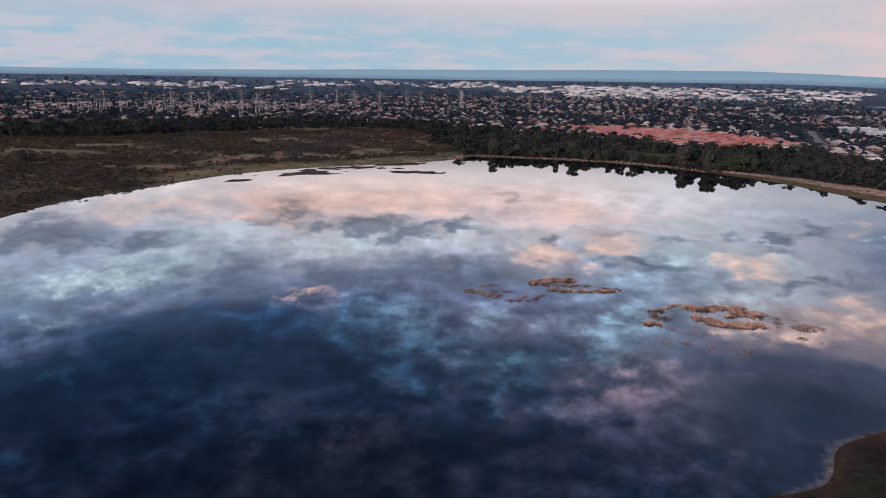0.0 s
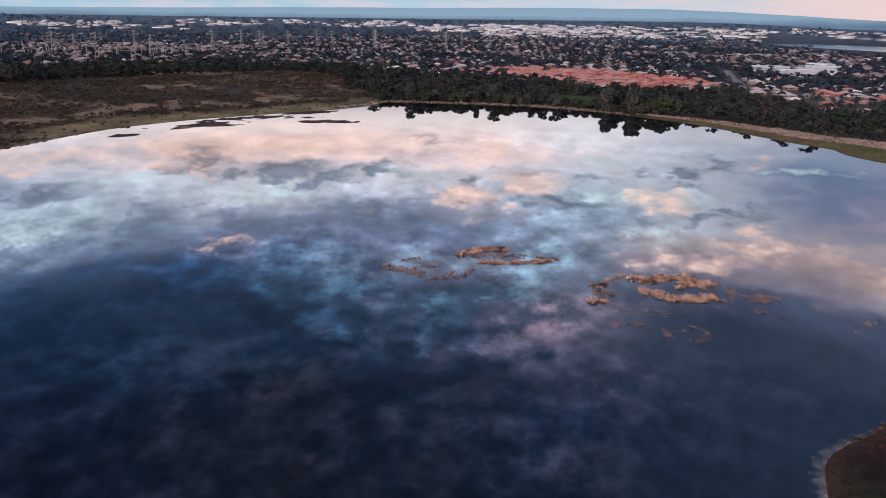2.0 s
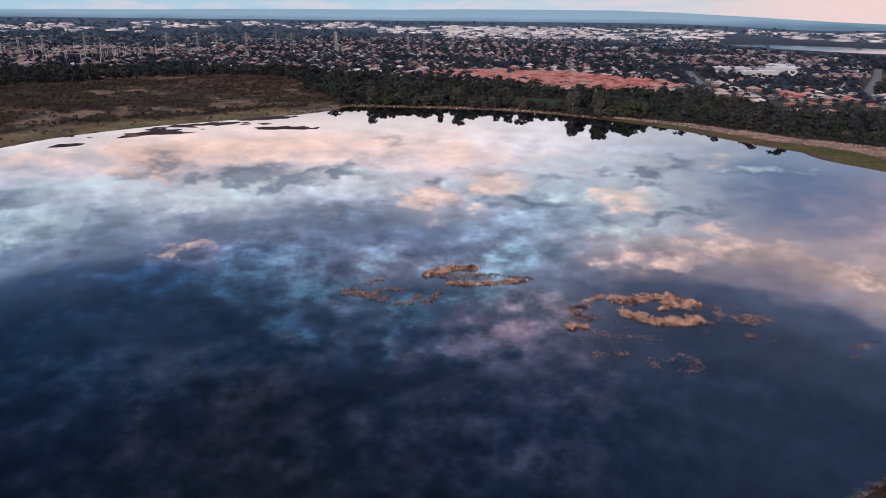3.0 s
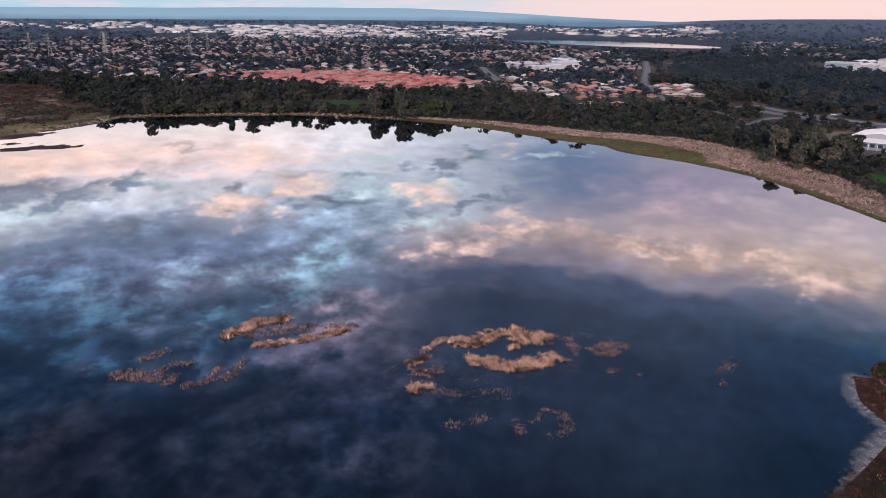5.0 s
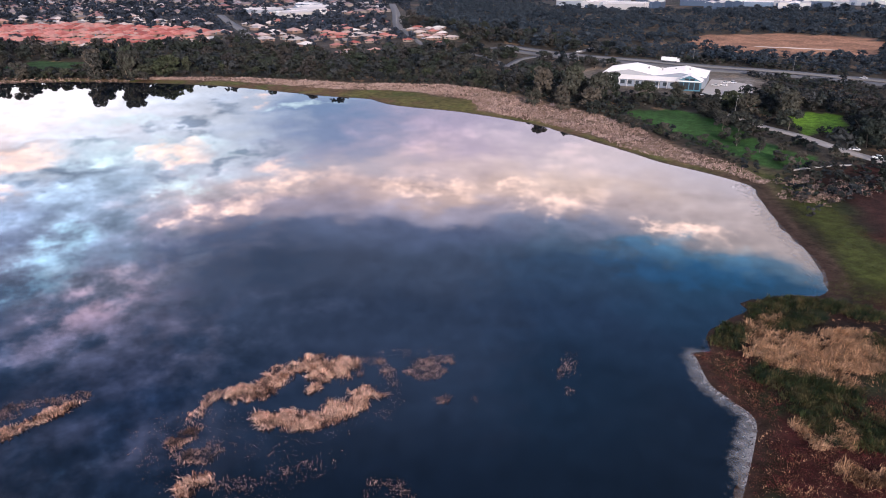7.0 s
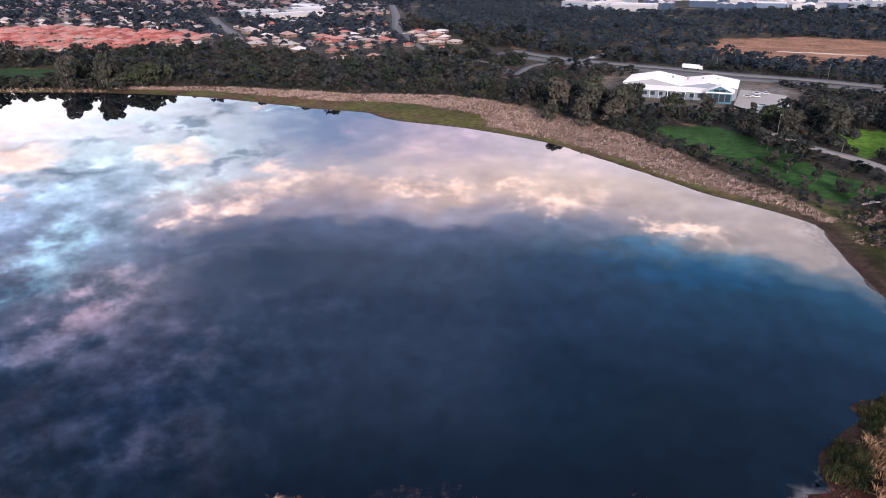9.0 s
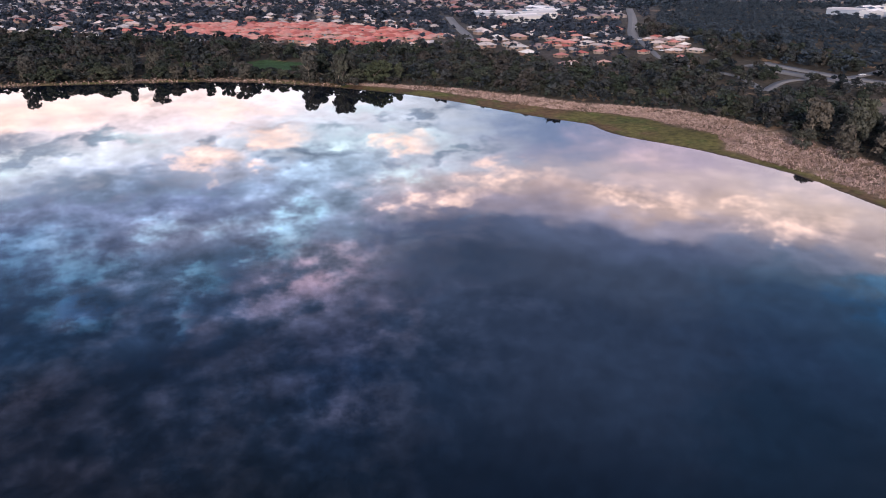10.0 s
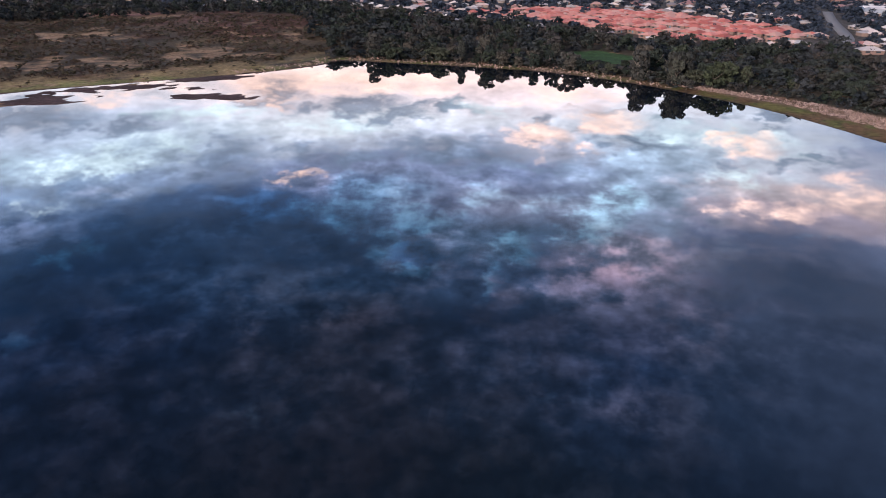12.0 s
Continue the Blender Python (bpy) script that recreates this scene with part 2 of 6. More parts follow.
    for i, (a0, stops) in enumerate(SKY_COLUMNS):
        ramp = N.new("ShaderNodeValToRGB")
        ramp.color_ramp.interpolation = "EASE"
        put(ramp.inputs[0], height)
        marks = ramp.color_ramp.elements
        for k, (e, *c) in enumerate(stops):
            s = marks[k] if k < 2 else marks.new(e / 45)
            s.position, s.color = e / 45, (*(v * g for v, g in zip(lin(*c), level(a0, e))), 1)
        if col is None:
            col = ramp.outputs[0]
        else:
            col = blend("MIX", remap(drift, SKY_COLUMNS[i - 1][0], a0), col, ramp.outputs[0])
    # pale streaks of cloud low over the horizon, pink towards the east
    low = math_node("MULTIPLY", remap(el, 7.5, 2.5), remap(math_node("MULTIPLY_ADD", f1, 0.4, math_node("MULTIPLY", w1, 0.6)), 0.42, 0.58))
    col = blend("MIX", math_node("MULTIPLY", low, 0.7), col, (*lin(214, 205, 217), 1))
    pink = math_node("MULTIPLY", remap(math_node("MULTIPLY_ADD", math_node("SUBTRACT", w1, 0.5), 50.0, az), -6.0, 46.0), remap(el, 7.0, 5.0))
    col = blend("MIX", math_node("MULTIPLY", pink, 0.8), col, (*lin(238, 206, 202), 1))
    high = remap(el, 6.5, 10.0)
    ragged = math_node("MULTIPLY_ADD", math_node("SUBTRACT", f1, 0.5), 1.5, math_node("MULTIPLY_ADD", math_node("SUBTRACT", f2, 0.5), 1.7, math_node("MULTIPLY", math_node("SUBTRACT", f3, 0.5), 0.7)))

    def seen_as(r, g, b):
        return (*(v / 2 ** 0.25 for v in lin(r, g, b)), 1)

    # cloud by cloud: thick and thin places overhead by the stops they add to red, green and blue
    for rows, stops, lo, hi in ((NAVY, (-1.0, -0.8, -0.68), -0.1, 1.1), (BLUE, (-0.2, 0.2, 0.36), -0.1, 1.1), (MAUVE, (1.0, 0.72, 0.6), -0.1, 1.2), (TEAL, (0.5, 0.8, 0.68), 0.0, 1.2)):
        mass = masses(rows)
        v = math_node("MULTIPLY", math_node("MULTIPLY", remap(math_node("MULTIPLY_ADD", ragged, 1.35, mass), lo, hi), remap(mass, 0.0, 0.6)), high)
        veil = N.new("ShaderNodeCombineColor")
        for sock, k in zip(veil.inputs, stops):
            put(sock, math_node("POWER", 2.0, math_node("MULTIPLY", v, k)))
        col = blend("MULTIPLY", 1.0, col, veil.outputs[0])
    # lower down the pale openings, the shaded clouds, and what the low sun lights
    for rows, colour, lo, hi, most in ((PALE, (196, 216, 226), 0.1, 1.1, 0.75), (SLATE, (96, 111, 134), 0.1, 1.1, 0.82), (PEACH, (252, 214, 200), 0.1, 1.5, 0.8)):
        mass = masses(rows)
        v = math_node("MULTIPLY", remap(math_node("MULTIPLY_ADD", ragged, 1.2, mass), lo, hi), remap(mass, 0.0, 0.5))
        v = math_node("MULTIPLY", math_node("MULTIPLY", v, most), high)
        col = blend("MIX", v, col, seen_as(*colour))
    # broken texture in the north-west, a smooth haze to the east
    calm = math_node("MULTIPLY", remap(az, 10.0, 26.0), math_node("MULTIPLY_ADD", remap(el, 17.0, 14.5), 0.55, 0.3))
    rough_sky = math_node("MULTIPLY", high, math_node("SUBTRACT", 1.0, calm))
    broken = math_node("MULTIPLY", remap(az, 20.0, 4.0), math_node("MULTIPLY", remap(el, 12.0, 16.0), remap(el, 48.0, 32.0)))
    rough_sky = math_node("MULTIPLY", rough_sky, math_node("MULTIPLY_ADD", broken, 0.7, 0.8))
    for k, v in ((2.2, f1), (1.8, f2), (0.65, f3)):
        wisp = math_node("POWER", 2.0, math_node("MULTIPLY", math_node("MULTIPLY", math_node("SUBTRACT", v, 0.5), rough_sky), k))
        col = blend("MULTIPLY", 1.0, col, wisp)
    # thin mauve veils before the dark blue overhead
    veil = math_node("MULTIPLY", remap(math_node("MULTIPLY_ADD", f1, 0.5, math_node("MULTIPLY", w1, 0.5)), 0.43, 0.6), math_node("MULTIPLY", remap(el, 20.0, 26.0), remap(az, 22.0, 6.0)))
    tint = blend("MIX", veil, (0.84, 0.96, 1.02, 1), (1.75, 1.38, 1.25, 1))
    col = blend("MULTIPLY", remap(el, 18.0, 24.0), col, tint)

    # the lake mirrors only a part of the sky, less the steeper one looks: the sky itself is brighter by as much
    inv = math_node("SUBTRACT", 1.0, math_node("MINIMUM", math_node("MAXIMUM", z, 0.0), 0.72))
    fres = math_node("MULTIPLY_ADD", math_node("POWER", inv, 5.0), 0.98, 0.02)
    gain = math_node("DIVIDE", 1.0, fres)
    gain = math_node("MULTIPLY_ADD", math_node("SUBTRACT", gain, 1.0), remap(el, 5.0, 8.5), 1.0)
    scaled = N.new("ShaderNodeVectorMath")
    scaled.operation = "SCALE"
    L.new(col, scaled.inputs[0])
    L.new(gain, scaled.inputs[3])
    # overhead the cloud deck closes to an even warm grey
    deck = blend("MIX", remap(el, 44.0, 56.0), scaled.outputs[0], (0.285, 0.268, 0.295, 1))

    sky = N.new("ShaderNodeTexSky")
    sky.sky_type, sky.sun_disc = "NISHITA", False
    sky.sun_elevation, sky.sun_rotation = radians(SUN_EL), radians(SUN_AZ)
    clear = N.new("ShaderNodeBackground")
    L.new(sky.outputs[0], clear.inputs[0])
    clear.inputs[1].default_value = 0.05
    clouds = N.new("ShaderNodeBackground")
    L.new(deck, clouds.inputs[0])
    clouds.inputs[1].default_value = 1.0
    both = N.new("ShaderNodeMixShader")
    both.inputs[0].default_value = 0.94
    L.new(clear.outputs[0], both.inputs[1])
    L.new(clouds.outputs[0], both.inputs[2])
    out = N.new("ShaderNodeOutputWorld")
    L.new(both.outputs[0], out.inputs[0])


make_world()
sun_data = bpy.data.lights.new("sun", "SUN")
sun_data.energy, sun_data.angle, sun_data.color = 3.2, radians(12), (1.0, 0.84, 0.79)
sun_az, sun_el = radians(SUN_AZ), radians(SUN_EL + 8)
new("sun", sun_data).matrix_world = look((0, 0, 0), (-math.sin(sun_az) * math.cos(sun_el), -math.cos(sun_az) * math.cos(sun_el), -math.sin(sun_el)))


# ---------------------------------------------------------------- materials
def material(name, rough=0.8, metal=0.0, spec=0.3):
    m = bpy.data.materials.new(name)
    m.use_nodes = True
    b = m.node_tree.nodes["Principled BSDF"]
    b.inputs["Roughness"].default_value = rough
    b.inputs["Metallic"].default_value = metal
    b.inputs["Specular IOR Level"].default_value = spec
    return m, m.node_tree.nodes, m.node_tree.links, b


def varied(name, colours, rough=0.8, scale=1.5, per="object", spread=0.35, bump=0.0, spec=0.3):
    """A surface whose colour runs over a ramp by thing (or by piece) and is broken up by noise at two scales."""
    m, N, L, b = material(name, rough, 0.0, spec)
    ramp = N.new("ShaderNodeValToRGB")
    els = ramp.color_ramp.elements
    for i, c in enumerate(colours):
        e = els[i] if i < 2 else els.new(0.5)
        e.color = (*c, 1)
    for i, e in enumerate(els):
        e.position = i / max(1, len(colours) - 1)
    coord = N.new("ShaderNodeTexCoord")
    n1 = N.new("ShaderNodeTexNoise")
    n1.inputs["Scale"].default_value, n1.inputs["Detail"].default_value = scale, 5
    L.new(coord.outputs["Object"], n1.inputs["Vector"])
    if per == "object":
        r = N.new("ShaderNodeObjectInfo").outputs["Random"]
    elif per == "tone":
        at = N.new("ShaderNodeAttribute")
        at.attribute_name = "tone"
        r = at.outputs["Fac"]
    else:
        r = N.new("ShaderNodeNewGeometry").outputs["Random Per Island"]
    add = N.new("ShaderNodeMath")
    add.operation = "MULTIPLY_ADD"
    sub = N.new("ShaderNodeMath")
    sub.operation = "SUBTRACT"
    sub.inputs[1].default_value = 0.5
    L.new(n1.outputs[0], sub.inputs[0])
    L.new(sub.outputs[0], add.inputs[0])
    add.inputs[1].default_value = spread * 2
    L.new(r, add.inputs[2])
    L.new(add.outputs[0], ramp.inputs[0])
    L.new(ramp.outputs[0], b.inputs["Base Color"])
    if bump:
        n2 = N.new("ShaderNodeTexNoise")
        n2.inputs["Scale"].default_value, n2.inputs["Detail"].default_value = scale * 6, 4
        L.new(coord.outputs["Object"], n2.inputs["Vector"])
        bp = N.new("ShaderNodeBump")
        bp.inputs["Strength"].default_value, bp.inputs["Distance"].default_value = bump, 0.1
        L.new(n2.outputs[0], bp.inputs["Height"])
        L.new(bp.outputs[0], b.inputs["Normal"])
    return m


def foliage(name, colours, per="tone", leaf=0.4):
    """Leaves: a tone for each plant, and lighter and darker leaves in it."""
    m, N, L, b = material(name, 0.7, 0.0, 0.15)
    ramp = N.new("ShaderNodeValToRGB")
    els = ramp.color_ramp.elements
    for i, c in enumerate(colours):
        e = els[i] if i < 2 else els.new(0.5)
        e.color = (*c, 1)
    for i, e in enumerate(els):
        e.position = i / max(1, len(colours) - 1)
    if per == "tone":
        at = N.new("ShaderNodeAttribute")
        at.attribute_name = "tone"
        r = at.outputs["Fac"]
    else:
        r = N.new("ShaderNodeObjectInfo").outputs["Random"]
    L.new(r, ramp.inputs[0])
    geo = N.new("ShaderNodeNewGeometry")
    mr = N.new("ShaderNodeMapRange")
    L.new(geo.outputs["Random Per Island"], mr.inputs[0])
    mr.inputs[3].default_value, mr.inputs[4].default_value = 1 - leaf, 1 + leaf
    mx = N.new("ShaderNodeVectorMath")
    mx.operation = "SCALE"
    L.new(ramp.outputs[0], mx.inputs[0])
    L.new(mr.outputs[0], mx.inputs[3])
    L.new(mx.outputs[0], b.inputs["Base Color"])
    return m


M_LEAF = foliage("eucalypt_leaves", [(0.012, 0.016, 0.014), (0.031, 0.036, 0.029), (0.048, 0.046, 0.041), (0.038, 0.046, 0.026), (0.018, 0.024, 0.021), (0.072, 0.062, 0.050)], "object", 0.45)
M_WOOD = foliage("woodland_leaves", [(0.006, 0.010, 0.013), (0.014, 0.018, 0.021), (0.029, 0.032, 0.034), (0.018, 0.025, 0.017), (0.038, 0.033, 0.031)], leaf=0.45)
# Blue in the garden and bushland leaves is distance haze painted in
M_STREETTREE = foliage("hazed_garden_leaves", [(0.010, 0.018, 0.030), (0.017, 0.027, 0.044), (0.029, 0.036, 0.050)])
# Far woods: haze put into the leaf colour, paler and bluer still
M_FARWOOD = foliage("hazed_distant_leaves", [(0.034, 0.060, 0.094), (0.048, 0.078, 0.118), (0.066, 0.094, 0.132)])
M_MIDWOOD = foliage("hazed_bushland_leaves", [(0.012, 0.022, 0.034), (0.020, 0.032, 0.046), (0.032, 0.042, 0.054)])
M_SCRUB = foliage("scrub_leaves", [(0.026, 0.020, 0.014), (0.048, 0.034, 0.022), (0.075, 0.048, 0.034), (0.040, 0.038, 0.020)])
M_REED = foliage("dry_reeds", [(0.06, 0.03, 0.022), (0.26, 0.125, 0.08), (0.60, 0.34, 0.24), (0.78, 0.54, 0.42)], leaf=0.55)
M_BANKREED = foliage("weathered_reeds", [(0.11, 0.058, 0.028), (0.30, 0.16, 0.085), (0.56, 0.34, 0.20)], leaf=0.6)
M_PALEREED = foliage("pale_reeds", [(0.13, 0.08, 0.065), (0.33, 0.225, 0.185), (0.50, 0.36, 0.305), (0.29, 0.20, 0.165)], leaf=0.4)
M_GREENREED = foliage("green_sedge", [(0.008, 0.018, 0.009), (0.015, 0.032, 0.012), (0.030, 0.045, 0.014), (0.09, 0.065, 0.03)], leaf=0.45)
M_REDPLANT = foliage("red_samphire", [(0.065, 0.013, 0.015), (0.125, 0.020, 0.024), (0.105, 0.036, 0.026), (0.13, 0.068, 0.036)], leaf=0.45)
M_GRASS = foliage("olive_grass", [(0.024, 0.032, 0.009), (0.046, 0.058, 0.014), (0.070, 0.076, 0.020)], leaf=0.4)
M_DEADREED = foliage("sodden_reeds", [(0.04, 0.026, 0.026), (0.13, 0.07, 0.058), (0.42, 0.26, 0.21)], leaf=0.5)
M_BARK = varied("bark", [(0.07, 0.058, 0.05), (0.15, 0.13, 0.11)], 0.9, 2.0)
M_REDROOF = varied("terracotta_tiles", [(0.27, 0.07, 0.055), (0.42, 0.12, 0.095), (0.36, 0.10, 0.08), (0.50, 0.20, 0.165), (0.40, 0.24, 0.20)], 0.75, 0.5, "object", 0.2, 0.3)
M_ROOF = varied("house_roofs", [(0.40, 0.13, 0.10), (0.36, 0.29, 0.26), (0.17, 0.15, 0.15), (0.50, 0.42, 0.38), (0.33, 0.16, 0.13), (0.70, 0.65, 0.61), (0.22, 0.21, 0.22), (0.60, 0.52, 0.48)], 0.7, 0.4, "object", 0.06, 0.3)
M_ROOFS = varied("suburb_roofs", [(0.34, 0.13, 0.105), (0.22, 0.16, 0.15), (0.10, 0.09, 0.09), (0.34, 0.27, 0.25), (0.32, 0.15, 0.13), (0.60, 0.55, 0.52), (0.12, 0.11, 0.12), (0.30, 0.24, 0.23)], 0.7, 0.05, "tone", 0.05)
M_WALL = varied("house_bricks", [(0.19, 0.13, 0.10), (0.25, 0.20, 0.165), (0.17, 0.105, 0.085)], 0.85, 0.6, "object", 0.15, 0.2)
M_WALLS = varied("suburb_bricks", [(0.18, 0.13, 0.105), (0.26, 0.22, 0.19)], 0.85, 0.1, "tone", 0.1)
M_WHITE = varied("white_steel_roofing", [(0.70, 0.67, 0.65), (0.80, 0.77, 0.75)], 0.45, 0.12, "object", 0.3, 0.1)
M_SHEDS = varied("shed_roofing", [(0.20, 0.20, 0.21), (0.40, 0.37, 0.36), (0.68, 0.62, 0.59)], 0.5, 0.02, "tone", 0.1)
M_SHEDWALL = varied("shed_cladding", [(0.40, 0.38, 0.36), (0.55, 0.52, 0.49), (0.10, 0.15, 0.22)], 0.6, 0.1, "object", 0.1)
M_SHEDROOF = varied("factory_roofing", [(0.34, 0.33, 0.33), (0.62, 0.58, 0.56), (0.46, 0.43, 0.42), (0.74, 0.70, 0.67)], 0.5, 0.12, "object", 0.12, 0.1)
M_NAVY = varied("navy_cladding", [(0.025, 0.045, 0.085), (0.05, 0.075, 0.12)], 0.5, 0.5)
M_BLUE = varied("blue_green_paint", [(0.06, 0.16, 0.22), (0.09, 0.21, 0.27)], 0.5, 0.5)
M_WINDOW, _n, _l, _b = material("window_glass", 0.08, 0.0, 0.6)
_b.inputs["Base Color"].default_value = (0.03, 0.04, 0.05, 1)
M_ASPHALT = varied("asphalt", [(0.11, 0.11, 0.115), (0.16, 0.155, 0.155)], 0.9, 0.08, "object", 0.6, 0.1)
M_PAVING = varied("pale_paving", [(0.34, 0.31, 0.29), (0.44, 0.41, 0.38)], 0.85, 0.2, "object", 0.5, 0.1)
M_PAINT = varied("road_paint", [(0.7, 0.7, 0.68), (0.8, 0.8, 0.78)], 0.6, 1.0)
M_STEEL = varied("galvanised_steel", [(0.20, 0.20, 0.20), (0.30, 0.29, 0.28)], 0.55, 1.0)
M_CARS = varied("car_paint", [(0.75, 0.75, 0.75), (0.10, 0.10, 0.11), (0.5, 0.5, 0.52), (0.7, 0.7, 0.7)], 0.3, 0.3, "object", 0.02, 0.0, 0.5)
M_RUBBER = varied("tyre_rubber", [(0.02, 0.02, 0.02), (0.03, 0.03, 0.03)], 0.8, 2.0)
M_SCUM_SHEEN, _n, _l, _b = material("pale_scum_and_sheen", 0.7, 0.0, 0.2)
_geo, _at = _n.new("ShaderNodeNewGeometry"), _n.new("ShaderNodeAttribute")
_at.attribute_name = "tone"
_nz, _nf = _n.new("ShaderNodeTexNoise"), _n.new("ShaderNodeTexNoise")
_nz.inputs["Scale"].default_value, _nz.inputs["Detail"].default_value = 0.55, 8
_nf.inputs["Scale"].default_value, _nf.inputs["Detail"].default_value = 3.0, 6
_l.new(_geo.outputs["Position"], _nz.inputs["Vector"])
_l.new(_geo.outputs["Position"], _nf.inputs["Vector"])
_sum = _n.new("ShaderNodeMath")
_sum.operation = "ADD"
_l.new(_nz.outputs[0], _sum.inputs[0])
_l.new(_at.outputs["Fac"], _sum.inputs[1])
_thin = _n.new("ShaderNodeMapRange")
_l.new(_sum.outputs[0], _thin.inputs[0])
_thin.inputs[1].default_value, _thin.inputs[2].default_value, _thin.inputs[4].default_value = 0.66, 1.25, 0.68
_l.new(_thin.outputs[0], _b.inputs["Alpha"])
_rp = _n.new("ShaderNodeValToRGB")
_rp.color_ramp.elements[0].position, _rp.color_ramp.elements[1].position = 0.3, 0.7
_rp.color_ramp.elements[0].color, _rp.color_ramp.elements[1].color = (0.18, 0.18, 0.185, 1), (0.46, 0.44, 0.43, 1)
_l.new(_nf.outputs[0], _rp.inputs[0])
_l.new(_rp.outputs[0], _b.inputs["Base Color"])


def ground_material():
    m, N, L, b = material("open_ground", 0.95, 0.0, 0.1)
    at = N.new("ShaderNodeAttribute")
    at.attribute_name = "soil"
    geo = N.new("ShaderNodeNewGeometry")
    total = None
    for scale, amount in ((0.04, 0.7), (0.35, 0.8), (2.2, 0.7)):
        n = N.new("ShaderNodeTexNoise")
        n.inputs["Scale"].default_value, n.inputs["Detail"].default_value = scale, 6
        L.new(geo.outputs["Position"], n.inputs["Vector"])
        mr = N.new("ShaderNodeMapRange")
        L.new(n.outputs[0], mr.inputs[0])
        mr.inputs[1].default_value, mr.inputs[2].default_value = 0.3, 0.7
        mr.inputs[3].default_value, mr.inputs[4].default_value = 1 - amount / 2, 1 + amount / 2
        if total is None:
            total = mr.outputs[0]
        else:
            k = N.new("ShaderNodeMath")
            k.operation = "MULTIPLY"
            L.new(total, k.inputs[0])
            L.new(mr.outputs[0], k.inputs[1])
            total = k.outputs[0]
    mx = N.new("ShaderNodeVectorMath")
    mx.operation = "SCALE"
    L.new(at.outputs["Color"], mx.inputs[0])
    L.new(total, mx.inputs[3])
    L.new(mx.outputs[0], b.inputs["Base Color"])
    n = N.new("ShaderNodeTexNoise")
    n.inputs["Scale"].default_value, n.inputs["Detail"].default_value = 1.2, 6
    L.new(geo.outputs["Position"], n.inputs["Vector"])
    bp = N.new("ShaderNodeBump")
    bp.inputs["Strength"].default_value, bp.inputs["Distance"].default_value = 0.7, 0.5
    L.new(n.outputs[0], bp.inputs["Height"])
    L.new(bp.outputs[0], b.inputs["Normal"])
    return m


def water_material(name, rough):
    m, N, L, b = material(name, rough, 0.0, 0.5)
    b.inputs["IOR"].default_value = 1.333
    geo = N.new("ShaderNodeNewGeometry")
    n0 = N.new("ShaderNodeTexNoise")
    n0.inputs["Scale"].default_value, n0.inputs["Detail"].default_value = 0.02, 4
    L.new(geo.outputs["Position"], n0.inputs["Vector"])
    ramp = N.new("ShaderNodeValToRGB")
    ramp.color_ramp.elements[0].color = (0.002, 0.004, 0.008, 1)
    ramp.color_ramp.elements[1].color = (0.004, 0.007, 0.011, 1)
    L.new(n0.outputs[0], ramp.inputs[0])
    L.new(ramp.outputs[0], b.inputs["Base Color"])
    n1 = N.new("ShaderNodeTexNoise")
    n1.inputs["Scale"].default_value, n1.inputs["Detail"].default_value = 0.8, 3
    L.new(geo.outputs["Position"], n1.inputs["Vector"])
    bp = N.new("ShaderNodeBump")
    bp.inputs["Strength"].default_value, bp.inputs["Distance"].default_value = 0.006, 0.1
    L.new(n1.outputs[0], bp.inputs["Height"])
    L.new(bp.outputs[0], b.inputs["Normal"])
    return m


M_GROUND = ground_material()
M_WATER = water_material("still_lake_water", 0.0)
M_RIPPLED = water_material("rippled_lake_water", 0.05)
# Hills glow by emission; the paler blue towards their tops is painted haze
M_HILL, _n, _l, _b = material("glowing_hazy_hills", 1.0, 0.0, 0.0)
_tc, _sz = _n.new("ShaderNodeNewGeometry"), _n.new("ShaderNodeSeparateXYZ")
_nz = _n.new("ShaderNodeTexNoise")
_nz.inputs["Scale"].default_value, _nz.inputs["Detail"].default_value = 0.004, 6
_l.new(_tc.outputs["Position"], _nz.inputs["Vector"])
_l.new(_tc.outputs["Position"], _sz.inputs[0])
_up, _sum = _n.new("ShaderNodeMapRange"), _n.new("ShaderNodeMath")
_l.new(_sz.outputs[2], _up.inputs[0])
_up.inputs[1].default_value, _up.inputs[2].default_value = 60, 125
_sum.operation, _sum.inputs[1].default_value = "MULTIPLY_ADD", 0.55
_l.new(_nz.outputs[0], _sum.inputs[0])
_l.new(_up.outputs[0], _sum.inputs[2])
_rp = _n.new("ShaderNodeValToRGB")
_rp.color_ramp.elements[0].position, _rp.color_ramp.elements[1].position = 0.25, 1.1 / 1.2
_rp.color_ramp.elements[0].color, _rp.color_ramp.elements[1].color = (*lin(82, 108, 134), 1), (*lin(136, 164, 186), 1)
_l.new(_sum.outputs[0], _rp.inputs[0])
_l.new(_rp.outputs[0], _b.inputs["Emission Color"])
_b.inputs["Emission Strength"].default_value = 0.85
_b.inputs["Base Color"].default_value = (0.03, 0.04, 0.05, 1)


# ---------------------------------------------------------------- mesh helpers
rng = np.random.default_rng(7)


def lattice(seed):
    return np.random.default_rng(seed).random((256, 256))


LATTICES = [lattice(s) for s in range(8)]


